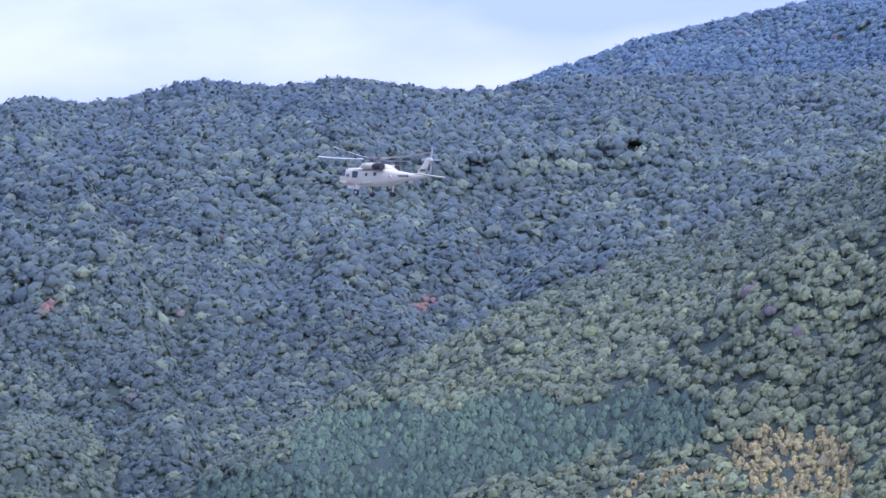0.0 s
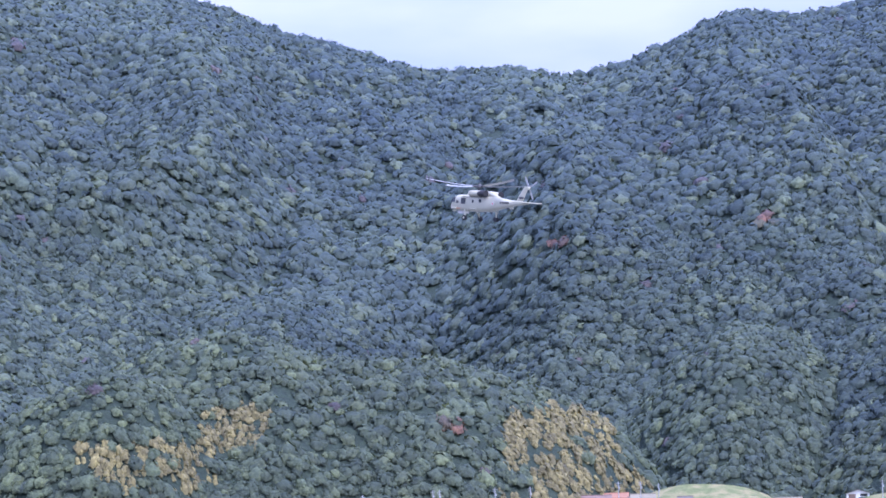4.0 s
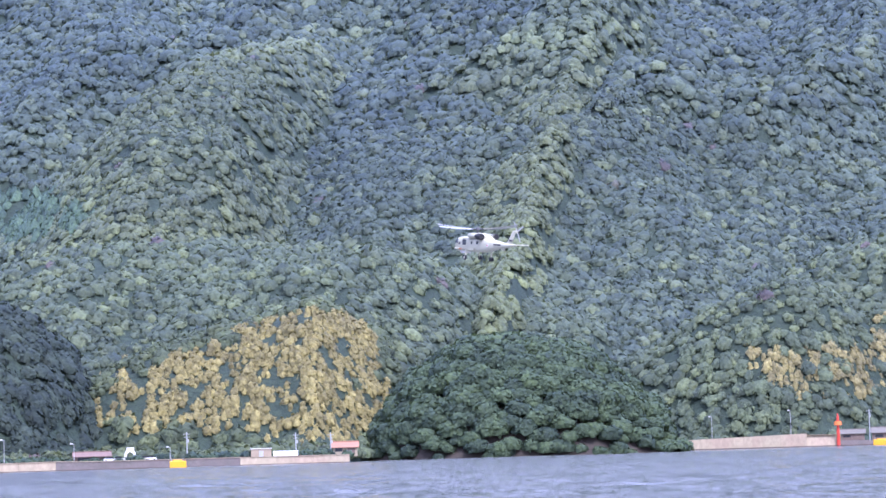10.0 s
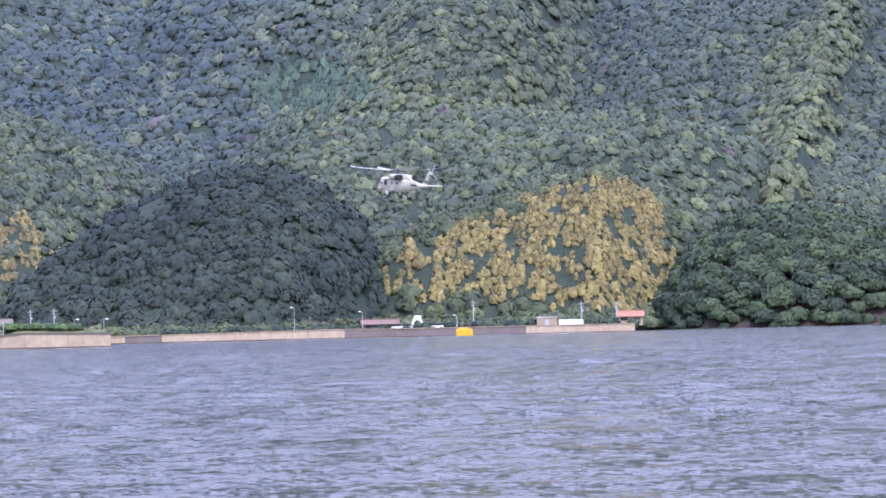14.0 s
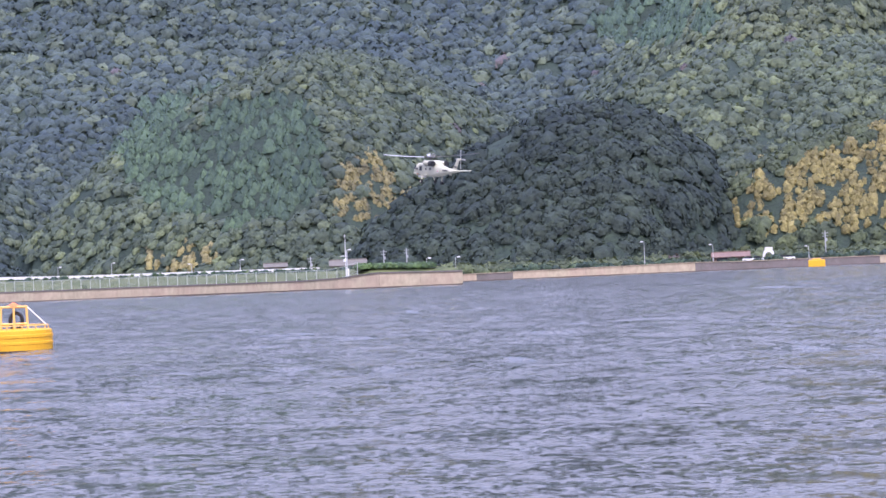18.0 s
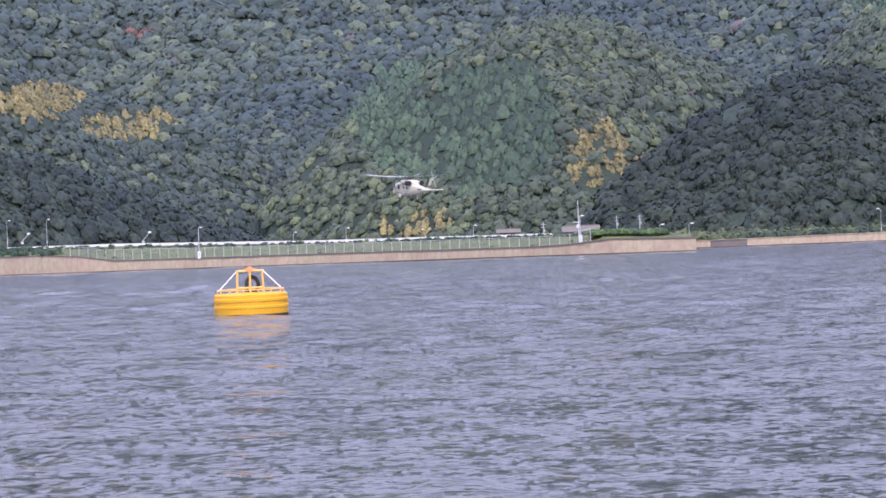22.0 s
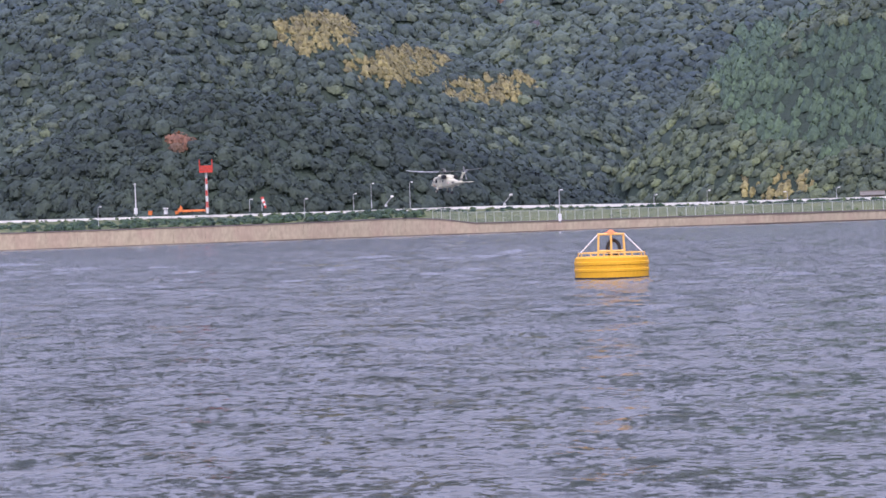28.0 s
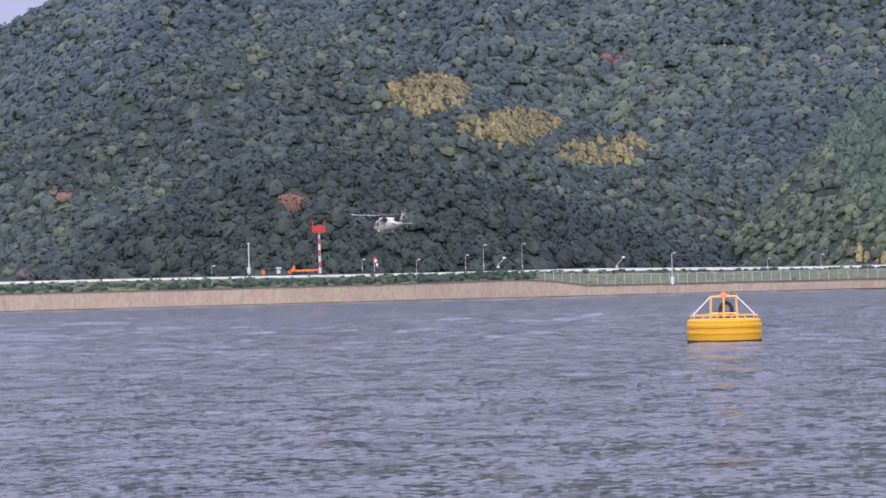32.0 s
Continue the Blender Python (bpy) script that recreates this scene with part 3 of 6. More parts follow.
SEEN = np.maximum.accumulate(np.degrees(np.arctan2(WZ + 2.0 - EYE[2], WD)), axis=1)


def stand(d0, d1, step, seed):
    """Trees on a loose grid between two distances: bearing, distance, foot and hill, those that look to the bay."""
    r = np.random.RandomState(seed)
    fine = step / 1.8
    g = np.arange(-d1, d1, fine)
    x, y = np.meshgrid(g, g[g > 0], indexing="ij")
    x = (x + r.uniform(-0.48, 0.48, x.shape) * fine).ravel()
    y = (y + r.uniform(-0.48, 0.48, y.shape) * fine).ravel()
    d, az = np.hypot(x, y), np.degrees(np.arctan2(-x, y))
    k = (d >= d0) & (d < d1) & (az > -33.5) & (az < 59)
    d, az = d[k], az[k]
    z, who = ground(az, d)
    steep = np.abs(ground(az, d + 6)[0] - z) / 6         # steep slopes carry more trees to the hectare
    steep = np.where(steep > 3, 0, steep)
    i = np.clip(((az - woods_az[0]) / 0.1).round().astype(int), 0, len(woods_az) - 1)
    j = np.clip((np.log(d / 690) / math.log(1.0024)).astype(int) - 3, 0, len(woods_d) - 1)
    flat = (who == -1) & ~((d > np.interp(az, *APRON, left=0) + 6) & (d > np.interp(az, *SHORE) + 9) & (((az > 15.6) & (az < 58)) | ((az > 4.6) & (az < 9)) | (d > 1010)))
    k = (who >= -1) & ~flat & (np.degrees(np.arctan2(z + step * 0.9 - EYE[2], d)) > SEEN[i, j] - 0.08) & (r.rand(len(az)) < 0.34 * np.sqrt(1 + steep ** 2 * 1.6))
    return az[k], d[k], z[k], who[k], FACING[i[k], np.minimum(j[k] + 3, len(woods_d) - 1)]


def wood(name, label, d0, d1, step, seed, broad, cones, plumes):
    """A stretch of forest, tree by tree: rounded broadleaf crowns, pointed cedars and bamboo plumes."""
    az, d, z, who, lean = stand(d0, d1, step, seed)
    r = np.random.RandomState(seed + 1)
    n = len(az)
    x, y = -np.sin(np.radians(az)) * d, np.cos(np.radians(az)) * d
    el = np.degrees(np.arctan2(z + 3 - EYE[2], d))
    ced = cedar_at(az, el, x, z)
    kind = np.where(who < 0, "broad", np.array([h["kind"] for h in HILLS])[who])
    bam = bamboo_at(az, el, x, z, kind) & ~ced
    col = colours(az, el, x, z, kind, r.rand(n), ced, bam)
    size = step * np.clip(r.lognormal(-0.42, 0.25, n), 0.40, 1.0) * np.where(kind == "dark", 1.12, np.where((kind == "main") | (kind == "far"), 1.15, 1.0))
    young = np.clip((d - np.interp(az, *SHORE)) / 16, 0.72, 1)
    size = size * young
    tall = r.uniform(0.85, 1.2, n)
    for nm, words, pick, shapes, k, st in ((name, label, ~ced & ~bam, broad, size, tall), (name.replace("woods", "cedars"), "green cedar plantation of pointed trees on the slopes", ced, cones, size * 0.8, tall * 1.45), (name.replace("woods", "bamboo"), "yellow-green bamboo grove with drooping plumes", bam, plumes, size * 0.6, tall * 1.2)):
        pick = np.nonzero(pick)[0]
        if len(pick) < 4:
            continue
        place = np.stack([x, y, z + 0.6 + k * 0.15], 1)
        if shapes is plumes:         # bamboo grows closer
            pick = np.repeat(pick, 3)
            shift = r.uniform(-0.5, 0.5, (len(pick), 2)) * step
            rise = lean[pick] / np.maximum(lean[pick][:, 2:], 0.3)
            place = place[pick] + np.stack([shift[:, 0], shift[:, 1], -(rise[:, 0] * shift[:, 0] + rise[:, 1] * shift[:, 1])], 1)
        else:
            place = place[pick]
        # the blue sheen grows with distance, imitating haze
        plant(nm, words, shapes, place, k[pick], st[pick], col[pick] * r.uniform(0.85, 1.15, len(pick))[:, None], haze=np.interp(d, [700, 1000, 1500, 2000, 2900], [0.05, 0.12, 0.17, 0.21, 0.29])[pick], lean=lean[pick])


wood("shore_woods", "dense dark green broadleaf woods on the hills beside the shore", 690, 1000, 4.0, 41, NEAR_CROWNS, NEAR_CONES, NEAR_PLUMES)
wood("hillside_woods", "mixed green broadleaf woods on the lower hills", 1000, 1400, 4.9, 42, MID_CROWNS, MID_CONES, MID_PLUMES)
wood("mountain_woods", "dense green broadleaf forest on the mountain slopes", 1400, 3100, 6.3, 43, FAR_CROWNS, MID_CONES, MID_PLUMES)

# ---- the wooded islet ----
ISLET = ([8.5, 8.7, 9.0, 9.9, 10.5, 11.9, 13.2, 14.3, 15.0, 15.5, 15.8], [0.0, 0.2, 0.95, 1.75, 2.25, 2.62, 2.55, 1.9, 1.0, 0.5, 0.0])
ISLET_D = 800.0


def islet_height(az, d):
    el = np.interp(az, *ISLET)
    half = np.maximum(0.2, el / 2.65) ** 0.5 * 42
    return np.maximum(-2.0, (ISLET_D * np.tan(np.radians(el)) - 2.0) * (1 - np.clip(np.abs(d - ISLET_D) / half, 0, 1.2) ** 2.2) + 0.4)


A, D_ = np.meshgrid(np.arange(8.2, 16.1, 0.12), np.arange(750, 851, 4.0), indexing="ij")
zz = islet_height(A, D_)
zz = np.where(A <= 8.4, -2, np.where(A >= 15.9, -2, zz))
ra = np.radians(A)
n_, m_ = A.shape
i_ = (np.arange(n_ - 1)[:, None] * m_ + np.arange(m_ - 1)[None]).ravel()
rock = new("islet", mesh_of("islet", np.stack([-np.sin(ra) * D_, np.cos(ra) * D_, zz], -1).reshape(-1, 3), np.stack([i_, i_ + 1, i_ + m_ + 1, i_ + m_], 1).ravel(), 4))
rock.data.materials.append(ROCK)
tagged(rock, "dark rocky islet rising from the bay", "islet", kind="structure")
ia, idd = np.meshgrid(np.arange(8.55, 15.75, 0.2), np.arange(755, 842, 3.2), indexing="ij")
ia = (ia + rng.uniform(-0.15, 0.15, ia.shape)).ravel()
idd = (idd + rng.uniform(-2, 2, idd.shape)).ravel()
iz = islet_height(ia, idd)
ok = iz > 0.1
ia, idd, iz = ia[ok], idd[ok], iz[ok]
ir = np.radians(ia)
isz = rng.uniform(3.0, 5.4, len(ia)) * np.clip(0.65 + iz / 20, 0.65, 1)
ip = np.stack([-np.sin(ir) * idd, np.cos(ir) * idd, iz + isz * np.clip(iz / 12 - 0.25, -0.25, 0.15)], 1)
it_ = np.array([0.080, 0.108, 0.032]) * (0.7 + 0.7 * rng.rand(len(ia)))[:, None]
it_ = np.where((rng.rand(len(ia)) < 0.12)[:, None], np.array([0.085, 0.115, 0.03]), it_)
plant("islet_woods", "dense dark evergreen trees covering the small islet", FINE_CROWNS, ip, isz, np.full(len(ia), 0.95), it_)

# ---- water ----
def water_material():
    m = bpy.data.materials.new("sea_water")
    m.use_nodes = True
    n, l = m.node_tree.nodes, m.node_tree.links
    b = n["Principled BSDF"]
    b.inputs["Base Color"].default_value = (0.118, 0.124, 0.116, 1)
    b.inputs["IOR"].default_value = 1.9
    co = n.new("ShaderNodeTexCoord")
    gust = n.new("ShaderNodeTexNoise")
    gust.inputs["Scale"].default_value, gust.inputs["Detail"].default_value = 0.03, 4.0
    l.new(co.outputs["Object"], gust.inputs["Vector"])
    ruf = n.new("ShaderNodeMapRange")
    ruf.inputs["From Min"].default_value, ruf.inputs["From Max"].default_value = 0.36, 0.64
    ruf.inputs["To Min"].default_value, ruf.inputs["To Max"].default_value = 0.05, 0.12
    l.new(gust.outputs["Fac"], ruf.inputs["Value"])
    l.new(ruf.outputs["Result"], b.inputs["Roughness"])
    # slopes of the wavelets, from swell down to ripples; the crests run across the wind
    last = n.new("ShaderNodeNewGeometry").outputs["Normal"]
    for length, slope in ((2.2, 1.1), (0.6, 1.8), (0.15, 3.4), (0.05, 1.5)):
        ma = n.new("ShaderNodeMapping")
        ma.vector_type = "TEXTURE"
        ma.inputs["Scale"].default_value = (length * 1.1, length, length)
        ma.inputs["Rotation"].default_value = (0, 0, 0.62)
        no = n.new("ShaderNodeTexNoise")
        no.inputs["Scale"].default_value, no.inputs["Detail"].default_value, no.inputs["Roughness"].default_value = 1.0, 2.0, 0.5
        l.new(co.outputs["Object"], ma.inputs["Vector"])
        l.new(ma.outputs["Vector"], no.inputs["Vector"])
        off = n.new("ShaderNodeVectorMath")
        off.operation = "SUBTRACT"
        off.inputs[1].default_value = (0.5, 0.5, 0.5)
        l.new(no.outputs["Color"], off.inputs[0])
        add = n.new("ShaderNodeVectorMath")
        add.operation = "MULTIPLY_ADD"
        add.inputs[1].default_value = (slope, slope, 0)
        l.new(off.outputs[0], add.inputs[0])
        l.new(last, add.inputs[2])
        last = add.outputs[0]
    unit = n.new("ShaderNodeVectorMath")
    unit.operation = "NORMALIZE"
    l.new(last, unit.inputs[0])
    l.new(unit.outputs[0], b.inputs["Normal"])
    return m


WATER = water_material()
wr = np.concatenate([[4, 9, 14], np.arange(20, 60, 0.17), np.arange(60, 135, 0.42), np.arange(135, 300, 1.1), np.arange(300, 760, 3.2), np.geomspace(765, 4800, 30)])
wa = np.radians(np.concatenate([np.arange(-12, 9, 0.6), np.arange(9, 22, 0.4), np.arange(22, 56, 0.2), np.arange(56, 348, 4.0)]))
W_A, W_R = np.meshgrid(wa, wr, indexing="ij")
wx, wy = -np.sin(W_A) * W_R, np.cos(W_A) * W_R
ca, sa = math.cos(0.62), math.sin(0.62)          # crests lie across this heading
u, v = wx * ca + wy * sa, wy * ca - wx * sa
warp = value_noise(u / 6, v / 6, 61) * 2.5


wz = np.clip((75 - W_R) / 25, 0, 1) * 0.075 * (value_noise(u / 0.8 + warp, v / 0.5, 51) - 0.5)
wz = wz + np.clip((260 - W_R) / 60, 0, 1) * (0.05 + 0.19 * np.clip((W_R - 35) / 45, 0, 1)) * (value_noise(u / 2.0 + warp, v / 1.35, 56) - 0.5)
wz = wz + np.clip((W_R - 90) / 120, 0, 1) * 0.5 * (value_noise(u / 5.5 + warp, v / 4.2, 55) - 0.5) * np.clip((880 - W_R) / 100, 0, 1)
wz = wz * np.clip((W_R - 12) / 5, 0, 1) * (0.7 + 0.6 * value_noise(u / 25, v / 18, 54))
wco = np.stack([wx, wy, wz], -1).reshape(-1, 3)
nr, na = len(wr), len(wa)
ii = (np.arange(na)[:, None] * nr + np.arange(nr - 1)[None]).ravel()
jj = (((np.arange(na) + 1) % na)[:, None] * nr + np.arange(nr - 1)[None]).ravel()
water = new("water", mesh_of("water", wco, np.stack([ii, ii + 1, jj + 1, jj], 1).ravel(), 4))
water.data.polygons.foreach_set("use_smooth", [True] * len(water.data.polygons))
water.data.materials.append(WATER)
tagged(water, "rippled blue-grey water of the bay", "water", kind="structure")
bm = B()
box(bm, -40, 40, -60, 3.5, -2, 1.0)
bank = part("ground_bank", bm, DARK_CONCRETE)
tagged(bank, "grey concrete quay underfoot", "quay", kind="structure")
# ---- helicopter ----
def helicopter():
    """A grey-white naval helicopter: nose towards +x, left side towards +y, wheels at z = 0."""
    h = thing("helicopter", Matrix(), "grey-white naval helicopter flying with its wheels down", "helicopter")
    # x, half width, bottom, top, how square
    rings = []
    for x, w, z0, z1, q in [(5.55, 0.15, 1.15, 1.55, 2), (5.35, 0.55, 0.85, 1.85, 2.3), (4.9, 0.85, 0.72, 2.15, 2.6), (4.4, 1.0, 0.66, 2.62, 3), (3.8, 1.08, 0.62, 2.78, 3.4), (2.5, 1.12, 0.60, 2.82, 4), (0.5, 1.12, 0.60, 2.82, 4),
                           (-1.5, 1.12, 0.62, 2.80, 4), (-2.6, 1.02, 0.75, 2.72, 3.6), (-4.0, 0.72, 1.05, 2.52, 3), (-6.0, 0.46, 1.42, 2.28, 2.6), (-8.2, 0.28, 1.72, 2.16, 2.4), (-9.0, 0.2, 1.8, 2.12, 2.2)]:
        c, r = (z0 + z1) / 2, (z1 - z0) / 2
        rings.append([(x, w * math.copysign(abs(math.cos(t)) ** (2 / q), math.cos(t)), c + r * math.copysign(abs(math.sin(t)) ** (2 / q), math.sin(t))) for t in [i * math.pi / 12 for i in range(24)]])
    part("fuselage", loft(B(), rings), GREY_PAINT, h, smooth=True)
    # engine and gearbox cowling
    rings = []
    for x, w, z1 in [(2.5, 0.25, 2.8), (2.1, 0.7, 3.12), (1.3, 0.85, 3.34), (0.2, 0.85, 3.42), (-1.2, 0.8, 3.40), (-2.4, 0.6, 3.1), (-3.4, 0.35, 2.72)]:
        rings.append([(x, w * math.copysign(abs(math.cos(t)) ** 0.7, math.cos(t)), 2.55 + (z1 - 2.55) * math.copysign(abs(math.sin(t)) ** 0.7, math.sin(t))) for t in [i * math.pi / 10 for i in range(20)]])
    part("engine_cowling", loft(B(), rings), GREY_PAINT, h, smooth=True)
    for s in (1, -1):
        bm = loft(B(), [[(x, s * 0.98 + r * math.cos(t), 2.98 + 0.9 * r * math.sin(t)) for t in [i * math.pi / 7 for i in range(14)]] for x, r in [(1.15, 0.40), (0.9, 0.46), (-0.9, 0.46), (-2.0, 0.36), (-2.3, 0.30)]])
        nac = part("engine_nacelle", bm, GREY_PAINT, h, smooth=True)
        part("engine_inlet", rod(B(), (1.12, s * 0.98, 2.98), (1.18, s * 0.98, 2.98), 0.36, 0.30, 14), DARK_PAINT, nac, "dark round engine inlet")
        bm = loft(B(), [[(x, s * (0.98 + o) + r * math.cos(t), 2.96 + 0.85 * r * math.sin(t)) for t in [i * math.pi / 7 for i in range(14)]] for x, o, r in [(-0.7, 0.1, 0.40), (-1.3, 0.24, 0.52), (-2.3, 0.36, 0.52), (-2.36, 0.36, 0.46)]])
        part("exhaust", bm, RUBBER, nac, "dark engine exhaust mouth")
    # glazing
    for s in (1, -1):
        part("cockpit_side_window", loft(B(), [[(4.05, s * 1.0, 1.75), (4.75, s * 0.86, 1.72), (4.55, s * 0.80, 2.36), (4.05, s * 0.93, 2.46)], [(4.05, s * 1.09, 1.75), (4.75, s * 0.97, 1.72), (4.55, s * 0.93, 2.36), (4.05, s * 1.03, 2.46)]]), GLASS, h)
        part("cockpit_windshield", loft(B(), [[(4.62, s * 0.05, 2.40), (4.60, s * 0.74, 2.32), (5.16, s * 0.60, 1.82), (5.22, s * 0.05, 1.88)], [(4.72, s * 0.05, 2.50), (4.72, s * 0.78, 2.40), (5.28, s * 0.64, 1.86), (5.34, s * 0.05, 1.94)]]), GLASS, h)
        part("chin_window", loft(B(), [[(5.0, s * 0.3, 0.84), (5.0, s * 0.74, 0.92), (5.36, s * 0.5, 1.08), (5.36, s * 0.25, 1.02)], [(5.06, s * 0.3, 0.76), (5.06, s * 0.84, 0.86), (5.44, s * 0.56, 1.1), (5.44, s * 0.25, 0.98)]]), GLASS, h)
        part("cabin_window", box(B(), 1.85, 2.75, s * 1.12 - 0.03, s * 1.12 + 0.03, 1.55, 2.35, 0.02), GLASS, h)
        part("small_window", box(B(), 0.25, 0.60, s * 1.12 - 0.03, s * 1.12 + 0.03, 1.75, 2.15, 0.02), GLASS, h)
        part("rear_window", box(B(), -1.25, -0.75, s * 1.12 - 0.03, s * 1.12 + 0.03, 1.8, 2.25, 0.02), GLASS, h)
        part("door_rail", box(B(), -1.4, 2.6, s * 1.13 - 0.03, s * 1.13 + 0.03, 2.46, 2.52), DARK_PAINT, h)
        part("roundel", rod(B(), (-3.3, s * 0.90, 1.72), (-3.3, s * 0.97, 1.72), 0.22, None, 18), WHITE, h, "pale round national marking")
        part("roundel_disc", rod(B(), (-3.3, s * 0.96, 1.72), (-3.3, s * 0.985, 1.72), 0.13, None, 16), RED, h, "red disc of the marking")
        bm = B()
        for k in range(5):
            box(bm, -5.9 + k * 0.32, -5.72 + k * 0.32, s * 0.53 - 0.06 + k * 0.03 * s, s * 0.55 + 0.05 + k * 0.03 * s, 1.78, 2.02)
        part("side_marking", bm, DARK_PAINT, h, "plain dark bars of the serial marking")
        bm = B()
        for k in range(2):
            box(bm, 3.3 + k * 0.26, 3.46 + k * 0.26, s * 1.09 - 0.03, s * 1.11 + 0.02, 1.62, 1.98)
        part("nose_marking", bm, DARK_PAINT, h, "plain dark bars on the nose")
    # tail
    bm = loft(B(), [[(-7.25 + f * (-1.35) + c * (1 - 0.35 * f) * 1.35, y * (1 - 0.3 * f), 1.9 + f * 2.15) for c, y in [(0.5, 0.0), (0.2, 0.16), (-0.3, 0.12), (-0.5, 0.0), (-0.3, -0.12), (0.2, -0.16)]] for f in (0, 0.25, 0.5, 0.75, 1)])
    fin = part("tail_fin", bm, GREY_PAINT, h)
    part("fin_band", box(B(), -8.25, -7.45, -0.17, 0.17, 2.5, 2.78, 0.03), DARK_PAINT, fin, "dark band across the fin")
    part("tail_gearbox", box(B(), -9.0, -8.2, -0.34, 0.12, 3.75, 4.12, 0.1), GREY_PAINT, fin)
    bm = B()
    box(bm, -9.45, -8.35, -2.15, 2.15, 1.98, 2.10, 0.05)
    part("stabilator", bm, GREY_PAINT, h)
    tail = new("tail_rotor")
    tail.parent = h
    tail.matrix_local = pose(-8.6, -0.45, 3.95, 90, 0, 0)
    part("tail_rotor_hub", rod(B(), (0, 0, -0.1), (0, 0, 0.14), 0.2, None, 10), DARK_PAINT, tail)
    for k in range(4):
        bm = B()
        box(bm, 0.2, 1.62, -0.11, 0.11, -0.015, 0.015, 0.01)
        bmesh.ops.transform(bm, matrix=Matrix.Rotation(k * math.pi / 2, 4, "Z"), verts=bm.verts)
        part("tail_rotor_blade", bm, BLADE, tail)
    # undercarriage
    for s in (1, -1):
        gear = part("main_gear_leg", rod(rod(B(), (2.1, s * 0.95, 0.95), (1.55, s * 1.33, -0.2), 0.085), (1.5, s * 0.95, 1.0), (1.55, s * 1.3, -0.16), 0.06), GREY_PAINT, h)
        part("wheel", rod(B(), (1.55, s * 1.28, -0.27), (1.55, s * 1.52, -0.27), 0.36, None, 18), RUBBER, gear, "black rubber main wheel")
        part("wheel_rim", rod(B(), (1.55, s * 1.50, -0.27), (1.55, s * 1.545, -0.27), 0.16, None, 12), GREY_PAINT, gear)
        part("tail_wheel", rod(B(), (-3.15, s * 0.08, -0.32), (-3.15, s * 0.27, -0.32), 0.30, None, 16), RUBBER, h, "black twin tail wheel")
        part("sensor_pod", box(B(), 3.6, 4.6, s * 1.02, s * 1.22, 0.85, 1.12, 0.07), GREY_PAINT, h)
        part("weapon_pylon", box(B(), -0.5, 0.7, s * 1.1, s * 1.42, 0.86, 1.05, 0.05), GREY_PAINT, h)
    part("tail_gear_strut", rod(rod(B(), (-3.0, 0, 0.95), (-3.15, 0, -0.32), 0.09), (-3.6, 0, 1.05), (-3.2, 0, 0.3), 0.05), GREY_PAINT, h)
    part("nose_turret", rod(B(), (5.2, 0, 0.55), (5.2, 0, 0.9), 0.24, 0.3, 14), GREY_PAINT, h)
    part("radar_dome", rod(B(), (3.4, 0, 0.32), (3.4, 0, 0.64), 0.72, 0.8, 20), WHITE, h, "flat round white radome")
    part("belly_stripe", box(B(), 2.9, 3.9, 1.085, 1.125, 0.92, 1.0, 0.01), ORANGE, h, "faded orange warning stripe")
    for x in (-1.0, -2.2, -5.2):
        part("belly_aerial", box(B(), x - 0.12, x + 0.12, -0.02, 0.02, 0.62 if x > -4 else 1.1, 0.35 + 0.0 if x > -4 else 1.4), DARK_PAINT, h)
    part("tail_sensor", box(B(), -6.3, -5.7, -0.14, 0.14, 1.12, 1.46, 0.05), GREY_PAINT, h)
    # main rotor
    part("rotor_mast", rod(B(), (0.55, 0, 3.3), (0.55, 0, 3.95), 0.2, 0.16, 12), DARK_PAINT, h)
    rotor = new("main_rotor")
    rotor.parent = h
    rotor.matrix_local = pose(0.55, 0, 3.95, 0, 3, 0)
    part("rotor_hub", rod(rod(B(), (0, 0, -0.12), (0, 0, 0.16), 0.5, 0.4, 14), (0, 0, 0.16), (0, 0, 0.36), 0.28, 0.12, 12), DARK_PAINT, rotor)
    for k in range(4):
        turn = Matrix.Rotation(k * math.pi / 2, 4, "Z")
        bm = rod(B(), (0.3, 0, 0), (1.3, 0, 0.04), 0.1, 0.09)
        bmesh.ops.transform(bm, matrix=turn, verts=bm.verts)
        part("blade_root", bm, DARK_PAINT, rotor)
        bm = loft(B(), [[(x, y * c + sweep, z + y * -0.22 + t) for y, t in [(0.30, 0.0), (0.08, 0.045), (-0.30, 0.0), (0.08, -0.04)]] for x, c, z, sweep in [(1.2, 0.8, 0.04, 0), (1.5, 1, 0.05, 0), (4.0, 1, 0.16, 0), (6.5, 1, 0.36, 0), (7.5, 1, 0.47, 0), (8.18, 0.7, 0.56, -0.22)]])
        bmesh.ops.transform(bm, matrix=turn, verts=bm.verts)
        part("rotor_blade", bm, BLADE, rotor)
    return h, rotor, tail


heli, main_rotor, tail_rotor = helicopter()


